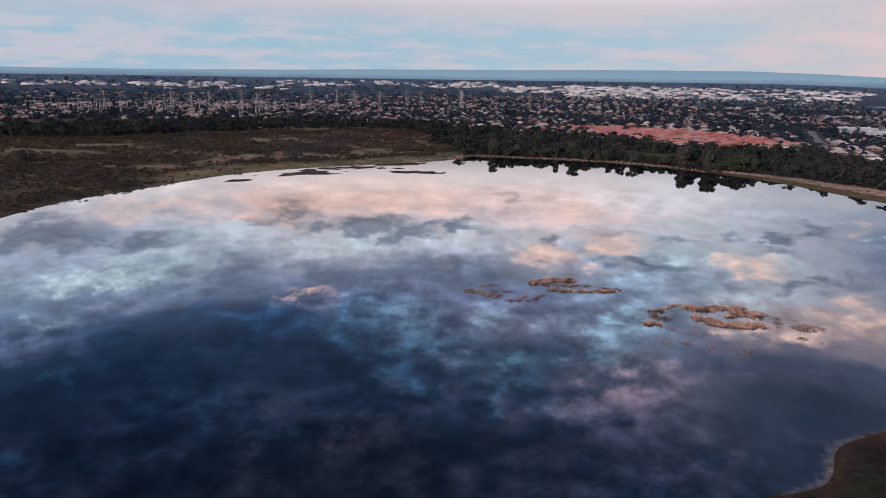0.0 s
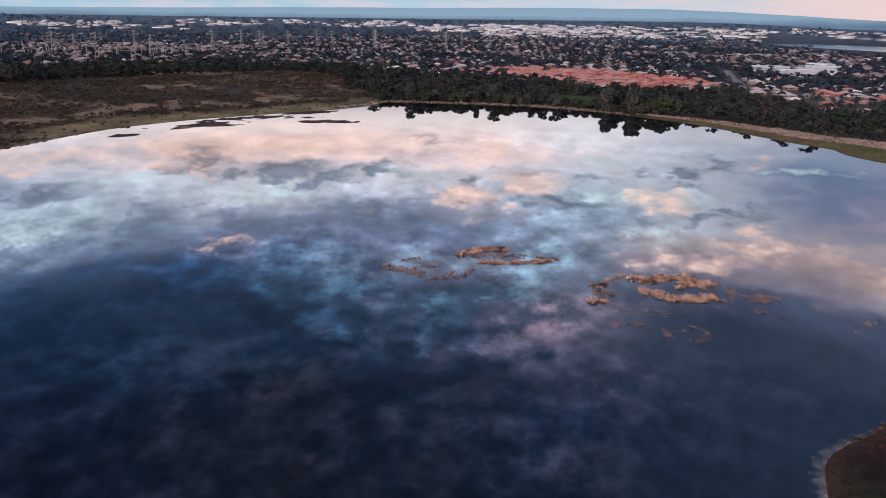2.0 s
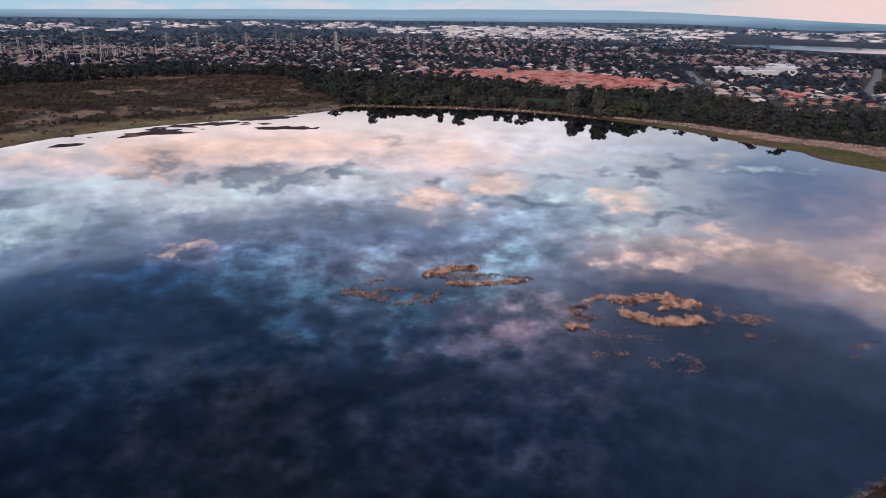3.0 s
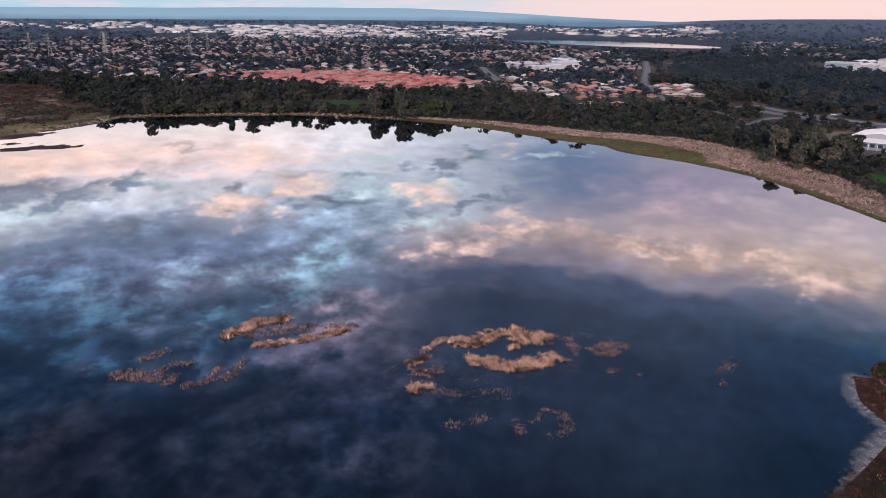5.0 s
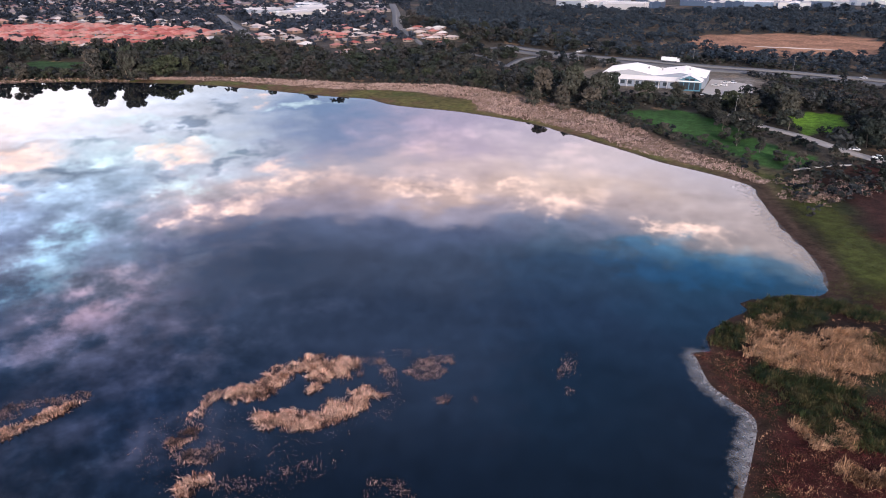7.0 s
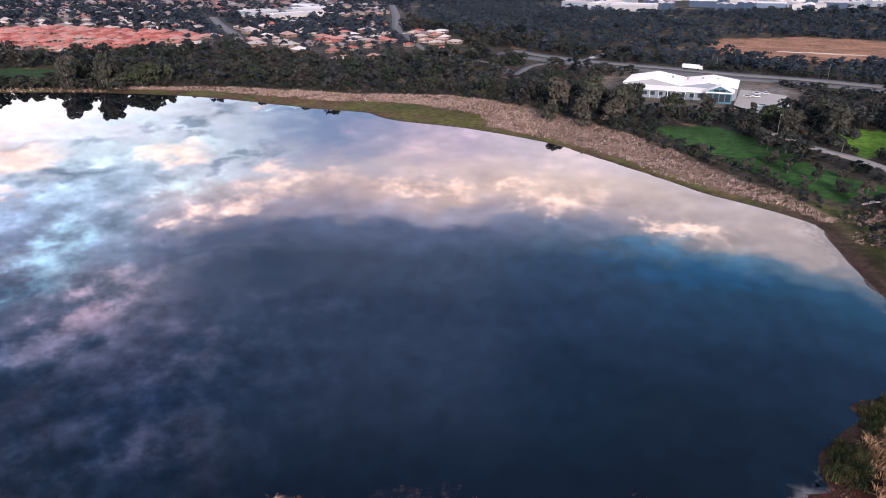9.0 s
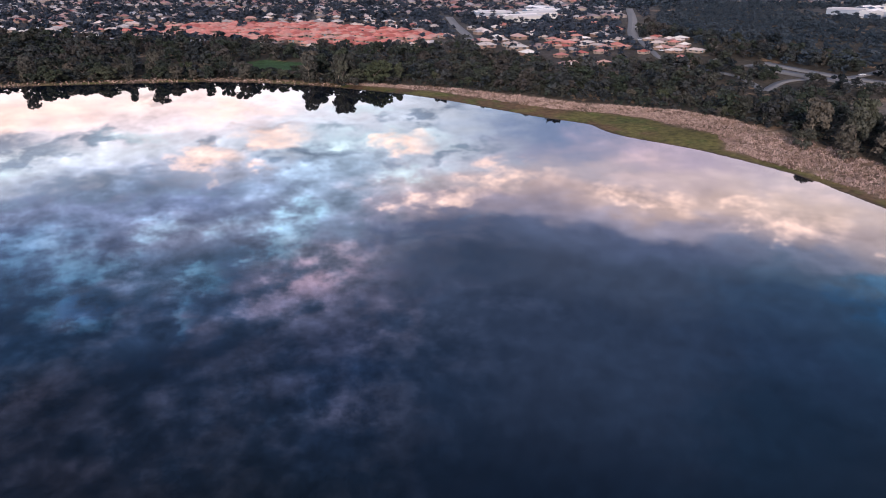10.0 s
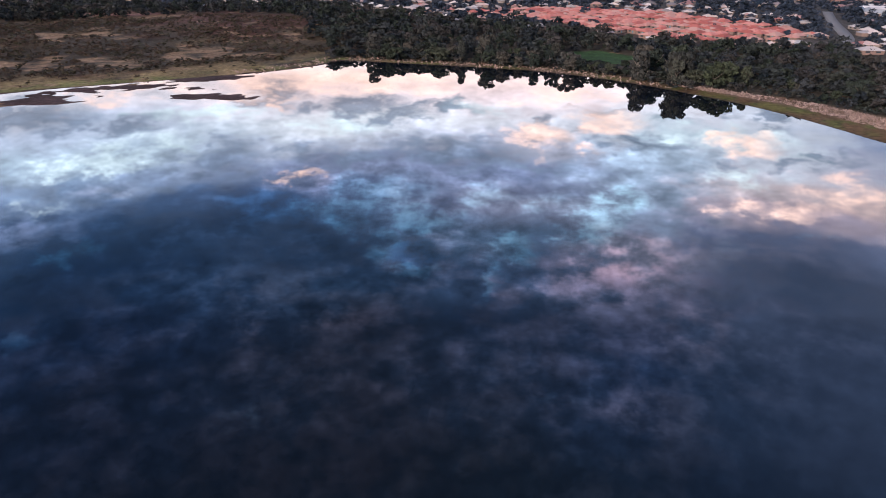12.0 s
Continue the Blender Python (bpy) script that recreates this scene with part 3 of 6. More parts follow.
def value_noise(x, y, size, seed=0, octaves=3):
    """Smooth noise from 0 to 1 over the plan; size: metres of its largest waves."""
    x, y = np.asarray(x, float), np.asarray(y, float)
    total, weight, amp = 0.0, 0.0, 1.0
    for o in range(octaves):
        g = LATTICES[(seed + o) % 8]
        u, v = x / size + 57.3 * o, y / size + 31.7 * o
        i, j = np.floor(u).astype(int), np.floor(v).astype(int)
        a, b = u - i, v - j
        a, b = a * a * (3 - 2 * a), b * b * (3 - 2 * b)
        i0, i1, j0, j1 = i % 256, (i + 1) % 256, j % 256, (j + 1) % 256
        total = total + amp * ((g[i0, j0] * (1 - a) + g[i1, j0] * a) * (1 - b) + (g[i0, j1] * (1 - a) + g[i1, j1] * a) * b)
        weight += amp
        amp, size = amp * 0.5, size * 0.5
    return total / weight


def step(v, a, b):
    t = np.clip((np.asarray(v, float) - a) / (b - a), 0, 1)
    return t * t * (3 - 2 * t)


def mesh_from(name, verts, faces, mats=(), tone=None, face_mat=None, smooth=False):
    """A mesh from arrays: verts (n, 3) and triangles or quads (m, k)."""
    me = bpy.data.meshes.new(name)
    verts, faces = np.asarray(verts, np.float32), np.asarray(faces, np.int32)
    m, k = faces.shape
    me.vertices.add(len(verts))
    me.vertices.foreach_set("co", verts.ravel())
    me.loops.add(m * k)
    me.loops.foreach_set("vertex_index", faces.ravel())
    me.polygons.add(m)
    me.polygons.foreach_set("loop_start", np.arange(0, m * k, k, dtype=np.int32))
    me.polygons.foreach_set("loop_total", np.full(m, k, np.int32))
    if face_mat is not None:
        me.polygons.foreach_set("material_index", np.asarray(face_mat, np.int32))
    if smooth:
        me.polygons.foreach_set("use_smooth", np.ones(m, bool))
    for mat in mats:
        me.materials.append(mat)
    if tone is not None:
        at = me.attributes.new("tone", "FLOAT", "POINT")
        at.data.foreach_set("value", np.asarray(tone, np.float32))
    me.update(calc_edges=True)
    return me


def scatter(name, proto, places, mats, face_mat=None):
    """One mesh of many copies of proto (verts, faces); places: x, y, z, turn, width, height, tone."""
    pv, pf = np.asarray(proto[0], float), np.asarray(proto[1], int)
    places = np.asarray(places, float)
    n = len(places)
    c, s = np.cos(places[:, 3])[:, None], np.sin(places[:, 3])[:, None]
    w, h = places[:, 4][:, None], places[:, 5][:, None]
    X = (pv[None, :, 0] * c - pv[None, :, 1] * s) * w + places[:, 0][:, None]
    Y = (pv[None, :, 0] * s + pv[None, :, 1] * c) * w + places[:, 1][:, None]
    Z = pv[None, :, 2] * h + places[:, 2][:, None]
    V = np.stack([X, Y, Z], -1).reshape(-1, 3)
    F = (pf[None] + (np.arange(n) * len(pv))[:, None, None]).reshape(-1, pf.shape[1])
    tone = np.repeat(places[:, 6], len(pv))
    fm = None if face_mat is None else np.tile(face_mat, n)
    return mesh_from(name, V, F, mats, tone, fm)


def merged(name, protos, places, mats):
    """As scatter, with the places dealt out over several prototypes, all in one mesh."""
    places = np.asarray(places, float)
    V, F, T, base = [], [], [], 0
    for i, (pv, pf) in enumerate(protos):
        p = places[i::len(protos)]
        n = len(p)
        if not n:
            continue
        c, s = np.cos(p[:, 3])[:, None], np.sin(p[:, 3])[:, None]
        w, h = p[:, 4][:, None], p[:, 5][:, None]
        X = (pv[None, :, 0] * c - pv[None, :, 1] * s) * w + p[:, 0][:, None]
        Y = (pv[None, :, 0] * s + pv[None, :, 1] * c) * w + p[:, 1][:, None]
        Z = pv[None, :, 2] * h + p[:, 2][:, None]
        V.append(np.stack([X, Y, Z], -1).reshape(-1, 3))
        F.append((pf[None] + (np.arange(n) * len(pv))[:, None, None]).reshape(-1, 3) + base)
        T.append(np.repeat(p[:, 6], len(pv)))
        base += n * len(pv)
    return mesh_from(name, np.concatenate(V), np.concatenate(F), mats, np.concatenate(T))


def part(name, bm, mat, parent, label=""):
    me = bpy.data.meshes.new(name)
    bm.to_mesh(me)
    bm.free()
    me.materials.append(mat)
    ob = new(name, me)
    ob.parent = parent
    return tagged(ob, label)


def box(bm, x0, x1, y0, y1, z0, z1):
    vs = [bm.verts.new(p) for p in ((x0, y0, z0), (x1, y0, z0), (x1, y1, z0), (x0, y1, z0), (x0, y0, z1), (x1, y0, z1), (x1, y1, z1), (x0, y1, z1))]
    for f in ((0, 3, 2, 1), (4, 5, 6, 7), (0, 1, 5, 4), (1, 2, 6, 5), (2, 3, 7, 6), (3, 0, 4, 7)):
        bm.faces.new([vs[i] for i in f])
    return bm


def beam(bm, a, b, r, sides=4, r2=None):
    """A tapered bar from a to b."""
    a, b = Vector(a), Vector(b)
    r2 = r if r2 is None else r2
    q = (b - a).to_track_quat("Z", "Y")
    rings = []
    for p, rad in ((a, r), (b, r2)):
        rings.append([bm.verts.new(p + q @ Vector((rad * math.cos(2 * math.pi * k / sides), rad * math.sin(2 * math.pi * k / sides), 0))) for k in range(sides)])
    for k in range(sides):
        bm.faces.new((rings[0][k], rings[0][(k + 1) % sides], rings[1][(k + 1) % sides], rings[1][k]))
    bm.faces.new(rings[1])
    bm.faces.new(rings[0][::-1])
    return bm


def empty(name, label, category, group="", kind=""):
    return tagged(new(name), label, category, group, kind)


# ---------------------------------------------------------------- plan: shore, heights, soils
EAST_SHORE = [(34, 60), (33, 98), (40, 115), (53, 125), (60, 141), (74, 152), (84, 160), (104, 170.5), (112, 175.5), (113.5, 181), (115, 187), (119.6, 193.2), (122.4, 196.4), (126, 194.8), (128.4, 197.6), (133, 199.6), (141, 201),
              (148, 201.4), (150.4, 204.6), (155, 204), (164, 200.4), (170, 196.4), (176, 198.6), (188, 208), (206, 230), (224, 249), (236, 264), (234, 301), (237, 338), (238, 378), (233, 404), (227, 423), (218, 441), (207, 460),
              (203, 477), (203, 489), (186, 512), (175, 532), (153, 571), (130, 602), (88, 642), (56, 664), (24, 679), (-18, 687), (-53, 690), (-98, 694)]
WEST_SHORE = [(-122, 690), (-127, 668), (-150, 634), (-195, 592), (-240, 552), (-274, 505), (-288, 468), (-303, 395), (-313, 350), (-308, 297),
              (-290, 190), (-250, 60), (-180, -70), (-80, -150), (0, -160), (48, -90), (44, 0)]


def smooth_ring(pts, n=6):
    P = np.array(pts, float)
    out = []
    for i in range(len(P)):
        a, b, c, d = P[i - 1], P[i], P[(i + 1) % len(P)], P[(i + 2) % len(P)]
        for k in range(n):
            t = k / n
            out.append(0.5 * (2 * b + (c - a) * t + (2 * a - 5 * b + 4 * c - d) * t * t + (3 * b - a - 3 * c + d) * t ** 3))
    return np.array(out)


SHORE = smooth_ring(EAST_SHORE + WEST_SHORE)


def shore_distance(x, y):
    """Metres from the lake's edge: above 0 on land, below 0 in the lake."""
    x, y = np.atleast_1d(np.asarray(x, float)), np.atleast_1d(np.asarray(y, float))
    best = np.full(x.shape, 1e9)
    inside = np.zeros(x.shape, bool)
    A, B = SHORE, np.roll(SHORE, -1, 0)
    for (ax, ay), (bx, by) in zip(A, B):
        dx, dy = bx - ax, by - ay
        t = np.clip(((x - ax) * dx + (y - ay) * dy) / (dx * dx + dy * dy), 0, 1)
        best = np.minimum(best, (x - ax - t * dx) ** 2 + (y - ay - t * dy) ** 2)
        if ay != by:
            inside ^= ((ay > y) != (by > y)) & (x < (bx - ax) * (y - ay) / (by - ay) + ax)
    return np.where(inside, -1, 1) * np.sqrt(best)


FLATS = [(-138, 556, 26, 9, 0.2), (-232, 518, 36, 13, 0.6), (-205, 566, 40, 10, 0.7), (-170, 602, 34, 9, 0.7), (-258, 468, 16, 6, 0.6), (-165, 572, 16, 7, 0.2)]
FAR_LAKE = (1050, 2290, 500, 190, radians(-78))


def rotated(x, y, cx, cy, turn):
    c, s = math.cos(turn), math.sin(turn)
    return (x - cx) * c + (y - cy) * s, -(x - cx) * s + (y - cy) * c


def far_lake_at(x, y):
    u, v = rotated(x, y, FAR_LAKE[0], FAR_LAKE[1], FAR_LAKE[4])
    return (u / FAR_LAKE[2]) ** 2 + (v / FAR_LAKE[3]) ** 2


def height(x, y, d=None):
    x, y = np.atleast_1d(np.asarray(x, float)), np.atleast_1d(np.asarray(y, float))
    d = shore_distance(x, y) if d is None else d
    rough = value_noise(x, y, 14, 1) - 0.5
    d = d + 1.8 * (value_noise(x, y, 6, 3) - 0.5) * step(y, 290, 262) * step(x, 20, 40)
    land = 0.022 * np.minimum(d, 60) + 0.25 * rough * step(d, 0, 10)
    north = 0.35 + 0.65 * step(y + 0.5 * np.abs(np.minimum(x, 0)), 560, 720)
    land = land + 7.5 * step(d, 70, 230) * north + 1.5 * step(d, 0, 6) * 0.12
    bed = np.maximum(-1.5, 0.05 * d) + 0.12 * rough
    h = np.where(d > 0, np.maximum(land, 0.02), bed)
    for fx, fy, sa, sb, turn in FLATS:
        u, v = rotated(x, y, fx, fy, turn)
        bump = np.exp(-((u / sa) ** 2 + (v / sb) ** 2))
        h = np.where(d < 3, np.maximum(h, -0.4 + 0.7 * step(bump * 0.95 + 1.9 * (value_noise(x, y, 13, 3, 4) - 0.5) + 1.1 * (value_noise(x, y, 6, 5) - 0.5), 0.42, 0.62) * step(bump, 0.1, 0.35)), h)
    bearing = np.degrees(np.arctan2(x, y))
    h = h + 60 * np.clip((np.hypot(x, y - 100) - 1900) / 2700, 0, 1.2) ** 1.9 * (1 - 0.5 * np.exp(-((bearing - 25) / 7) ** 2))
    sunk = step(far_lake_at(x, y), 1.2, 1.0)
    return h * (1 - sunk) + 3 * sunk


def level(x, y):
    return float(height(x, y)[0])


def in_quad(x, y, pts):
    """Whether points lie in a polygon."""
    x, y = np.asarray(x, float), np.asarray(y, float)
    inside = np.zeros(x.shape, bool)
    for (ax, ay), (bx, by) in zip(pts, pts[1:] + pts[:1]):
        if ay != by:
            inside ^= ((ay > y) != (by > y)) & (x < (bx - ax) * (y - ay) / (by - ay) + ax)
    return inside


LAWN = [(292, 378), (322, 360), (312, 324), (292, 292), (284, 256), (260, 266), (268, 302), (280, 342)]
OVAL = [(344, 317), (366, 319), (374, 304), (342, 282), (321, 291)]
FAR_LAWN = [(34, 716), (84, 704), (112, 726), (58, 776), (30, 764)]
BROWN_MARSH = [(589, 571), (650, 602), (735, 568), (765, 500), (717, 438), (614, 408), (545, 466), (556, 530)]
ESTATE = [(-80, 985), (36, 872), (100, 820), (190, 790), (226, 850), (190, 950), (120, 1030), (-20, 1080)]
CAR_PARK = [(420, 415), (437, 397), (380, 358), (356, 358), (366, 382)]
SAND = [(-470, 535, 60, 20, 0.5), (-330, 600, 44, 30, 0.8), (-400, 850, 55, 26, 0.2), (-360, 505, 34, 18, 0.7), (-470, 595, 34, 16, 0.3), (-580, 545, 70, 18, 0.2),
        (-290, 640, 46, 20, 0.6), (-330, 720, 70, 14, 0.3), (-225, 668, 50, 24, 0.9)]
HIGHWAY = [(395, 620), (410, 540), (428, 488), (442, 440), (460, 398), (474, 345), (482, 290), (480, 200), (470, 60)]


def along(pts, x, y):
    """Distance to an open line."""
    best = np.full(np.shape(x), 1e9)
    for (ax, ay), (bx, by) in zip(pts[:-1], pts[1:]):
        dx, dy = bx - ax, by - ay
        t = np.clip(((x - ax) * dx + (y - ay) * dy) / (dx * dx + dy * dy), 0, 1)
        best = np.minimum(best, np.hypot(x - ax - t * dx, y - ay - t * dy))
    return best


def suburb_at(x, y):
    """Where streets and houses stand, from 0 to 1."""
    d = np.hypot(x, y - 100)
    a = np.degrees(np.arctan2(x, y - 100))
    edge = 780 - 100 * step(a, -10, 15) + 200 * step(a, -25, -45) - 100 * step(a, 20, 27) + 150 * step(a, -6, -14)
    return step(d, edge, edge + 40) * step(d, 2900, 2400) * step(a, 33, 27) * step(a, -62, -56)


def reed_limits(y):
    """Where the reed belt of the east shore begins and ends, in metres from the lake."""
    marks = (255, 290, 340, 424, 436, 448, 480, 500, 520, 548, 600, 640)
    return np.interp(y, marks, (5, 5, 5, 6, 18, 30, 33, 28, 22, 20, 15, 10)), np.interp(y, marks, (10, 18, 32, 48, 52, 56, 66, 60, 48, 42, 32, 18))


def soils(x, y, d):
    """Colour of the bare ground, with haze mixed in far off."""
    n1, n2, n3 = value_noise(x, y, 60, 0), value_noise(x, y, 17, 2), value_noise(x, y, 140, 4)
    col = np.empty((len(x), 3))
    col[:] = (0.050, 0.042, 0.032)

    def lay(mask, c):
        m = np.clip(mask, 0, 1)[:, None]
        col[:] = col * (1 - m) + np.array(c) * m

    west = step(x, -90, -130)
    lay(west * step(n1, 0.35, 0.7) * 0.8, (0.085, 0.060, 0.035))
    lay(west * step(value_noise(x, y, 80, 7), 0.5, 0.68) * 0.8, (0.075, 0.036, 0.028))
    lay(west * step(d, 62, 14) * step(n1 + 0.4 * (n2 - 0.5), 0.25, 0.5) * step(y, 410, 500), (0.185, 0.135, 0.068))
    lay(west * step(d, 30, 6) * step(n2, 0.40, 0.6) * step(y, 410, 500), (0.12, 0.12, 0.045))
    lay(1.4 * np.exp(-(((x + 416) / 46) ** 2 + ((y - 880) / 26) ** 2)), (0.30, 0.16, 0.125))
    lay((d < 2.5) & (x < -90), (0.050, 0.030, 0.030))
    for sx, sy, sa, sb, turn in SAND:
        u, v = rotated(x, y, sx, sy, turn)
        lay(1.3 * step(np.exp(-((u / sa) ** 2 + (v / sb) ** 2)) + 2.2 * (n2 - 0.5) + 1.2 * (value_noise(x, y, 7, 5) - 0.5), 0.45, 0.95), (0.19, 0.125, 0.078))
    lay(suburb_at(x, y) * 0.9, (0.056, 0.050, 0.046))
    lay(in_quad(x, y, ESTATE) * 1.0, (0.10, 0.07, 0.06))
    # shores
    shore_e = step(x, -110, -60)
    east = shore_e * (y > 205) * step(x, 60, 110)
    lay(shore_e * step(d, 30, 8) * (y > 180), (0.12, 0.085, 0.055))
    inner, outer = reed_limits(y)
    lay(east * step(d, outer + 6, outer - 4) * step(d, inner - 3, inner + 4), (0.17, 0.115, 0.08))
    flat = east * step(d, inner + 3, inner - 3) * step(d, -1, 2)
    lay(flat, (0.105, 0.062, 0.032))
    lay(flat * step(n2 + 0.5 * (n1 - 0.5), 0.34, 0.58), (0.098, 0.086, 0.026))
    lay(flat * step(value_noise(x, y, 9, 6), 0.55, 0.7) * 0.8, (0.075, 0.088, 0.022))
    lay(shore_e * (1 - east) * step(d, 12, 5) * (y > 300) * step(n2, 0.3, 0.6), (0.10, 0.095, 0.035))
    lay(step(d, 3.0, 0.5) * shore_e * (y > 205), (0.060, 0.042, 0.030))
    # bank with samphire, grass strip and red flats
    near = step(y, 262, 235) * step(x, 20, 40) * step(y, -60, 40)
    lay(near, (0.018, 0.011, 0.008))
    lay(near * step(value_noise(x, y, 22, 5), 0.42, 0.6), (0.045, 0.013, 0.011))
    lay(near * step(value_noise(x, y, 15, 6), 0.5, 0.62), (0.018, 0.022, 0.010))
    strip = np.exp(-((d - 14 - 8 * (n2 - 0.5)) / 6.5) ** 2) * step(x, 170, 190) * step(y, 300, 262) * step(y, 175, 195)
    lay(1.1 * strip * (0.45 + 0.9 * value_noise(x, y, 9, 1)), (0.054, 0.064, 0.016))
    lay(step(d, 6.5, 4) * step(d, 0, 1) * step(x, 172, 182) * step(y, 290, 262) * step(y, 180, 195), (0.060, 0.040, 0.026))
    lay(near * step(x, 205, 225) * step(d, 24, 32), (0.036, 0.015, 0.012))
    lay(step(d, 6, 1) * near, (0.042, 0.023, 0.017))
    # lawns
    for quad, c in ((LAWN, (0.030, 0.078, 0.018)), (OVAL, (0.12, 0.23, 0.025)), (FAR_LAWN, (0.035, 0.07, 0.028))):
        lay(in_quad(x, y, quad), c)
    lay(in_quad(x + 26 * (n2 - 0.5), y + 26 * (n1 - 0.5), BROWN_MARSH) * 1.0, (0.30, 0.155, 0.095))
    lay(in_quad(x, y, CAR_PARK) * 1.0, (0.12, 0.12, 0.12))
    lay(step(np.hypot(x - 380, y - 425), 85, 60) * (x > 330) * 0.5, (0.20, 0.17, 0.14))
    # painted haze: the ground turns bluer, then paler, with distance
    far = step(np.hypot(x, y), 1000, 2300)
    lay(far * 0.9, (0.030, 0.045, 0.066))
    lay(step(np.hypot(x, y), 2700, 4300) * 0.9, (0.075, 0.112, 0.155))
    return col


def spaced(lo, hi, stepsize, out_lo, out_hi, grow=1.16):
    mid = list(np.arange(lo, hi + 0.1, stepsize))
    up, s = [], stepsize
    while (up[-1] if up else mid[-1]) < out_hi:
        s = min(s * grow, 160)
        up.append((up[-1] if up else mid[-1]) + s)
    down, s = [], stepsize
    while (down[-1] if down else mid[0]) > out_lo:
        s = min(s * grow, 160)
        down.append((down[-1] if down else mid[0]) - s)
    return np.array(down[::-1] + mid + up)


def build_ground():
    xs, ys = spaced(250, 500, 4.0, 250, 5200, 1.06), spaced(270, 760, 3.5, 270, 5300, 1.06)
    xs = np.concatenate([spaced(-420, 80, 4.0, -5200, 80, 1.06)[:-1], np.arange(80, 249, 2.0), xs])
    ys = np.concatenate([spaced(60, 140, 4.0, -5000, 140, 1.06)[:-1], np.arange(140, 269, 2.0), ys])
    X, Y = np.meshgrid(xs, ys)
    x, y = X.ravel(), Y.ravel()
    d = shore_distance(x, y)
    z = height(x, y, d)
    nx, ny = len(xs), len(ys)
    idx = np.arange(nx * ny).reshape(ny, nx)
    F = np.stack([idx[:-1, :-1], idx[:-1, 1:], idx[1:, 1:], idx[1:, :-1]], -1).reshape(-1, 4)
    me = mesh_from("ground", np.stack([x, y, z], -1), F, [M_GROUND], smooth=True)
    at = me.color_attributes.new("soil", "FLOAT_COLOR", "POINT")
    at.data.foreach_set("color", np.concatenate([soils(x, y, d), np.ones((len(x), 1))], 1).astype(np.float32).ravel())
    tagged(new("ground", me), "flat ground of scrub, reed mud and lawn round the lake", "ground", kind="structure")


def sheet(name, pts, z, mat, label, category):
    n = len(pts)
    cx, cy = sum(p[0] for p in pts) / n, sum(p[1] for p in pts) / n
    V = [(cx, cy, z)] + [(px, py, z) for px, py in pts]
    F = [(0, i + 1, (i + 1) % n + 1) for i in range(n)]
    return tagged(new(name, mesh_from(name, V, F, [mat], smooth=True)), label, category, kind="structure")


build_ground()
sheet("water", [(-340, -190), (260, -190), (260, 730), (-340, 730)], 0.0, M_WATER, "still dark lake water mirroring the evening clouds", "lake")
fl = [(FAR_LAKE[0] + math.cos(FAR_LAKE[4]) * FAR_LAKE[2] * math.cos(a) - math.sin(FAR_LAKE[4]) * FAR_LAKE[3] * math.sin(a),
       FAR_LAKE[1] + math.sin(FAR_LAKE[4]) * FAR_LAKE[2] * math.cos(a) + math.cos(FAR_LAKE[4]) * FAR_LAKE[3] * math.sin(a)) for a in np.linspace(0, 2 * math.pi, 60, endpoint=False)]
sheet("water_far", fl, 7.9, M_RIPPLED, "pale distant lake among dark woods", "lake")
for px, py, pa, pb in ((608, 497, 13, 4.5), (620, 477, 15, 6), (630, 457, 12, 4)):
    rim = [(pa * math.cos(a) * (1 + 0.2 * math.sin(3 * a)), pb * math.sin(a) * (1 + 0.15 * math.cos(2 * a))) for a in np.linspace(0, 2 * math.pi, 24, endpoint=False)]
    turn = radians(-65)
    rim = [(px + u * math.cos(turn) - v * math.sin(turn), py + u * math.sin(turn) + v * math.cos(turn)) for u, v in rim]
    sheet("pool", rim, max(level(u, v) for u, v in rim) + 0.06, M_WATER, "small still pool in the brown marsh", "pool")


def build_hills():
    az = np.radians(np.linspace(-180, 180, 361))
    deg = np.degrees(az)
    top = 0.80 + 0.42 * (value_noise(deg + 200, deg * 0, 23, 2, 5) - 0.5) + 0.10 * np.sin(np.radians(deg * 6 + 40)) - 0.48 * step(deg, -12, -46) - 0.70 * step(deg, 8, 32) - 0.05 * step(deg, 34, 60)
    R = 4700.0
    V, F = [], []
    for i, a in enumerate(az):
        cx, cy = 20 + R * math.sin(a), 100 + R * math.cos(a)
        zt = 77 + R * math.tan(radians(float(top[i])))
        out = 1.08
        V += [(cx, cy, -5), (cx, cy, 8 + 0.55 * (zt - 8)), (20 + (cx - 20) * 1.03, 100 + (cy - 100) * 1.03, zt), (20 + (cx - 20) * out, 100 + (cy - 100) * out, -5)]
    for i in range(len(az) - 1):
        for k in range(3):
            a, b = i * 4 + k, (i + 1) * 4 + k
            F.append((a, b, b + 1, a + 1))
    tagged(new("backdrop", mesh_from("backdrop", V, F, [M_HILL], smooth=True)), "long low hills on the horizon, glowing in hazy blue-grey", "hills", kind="structure")


build_hills()


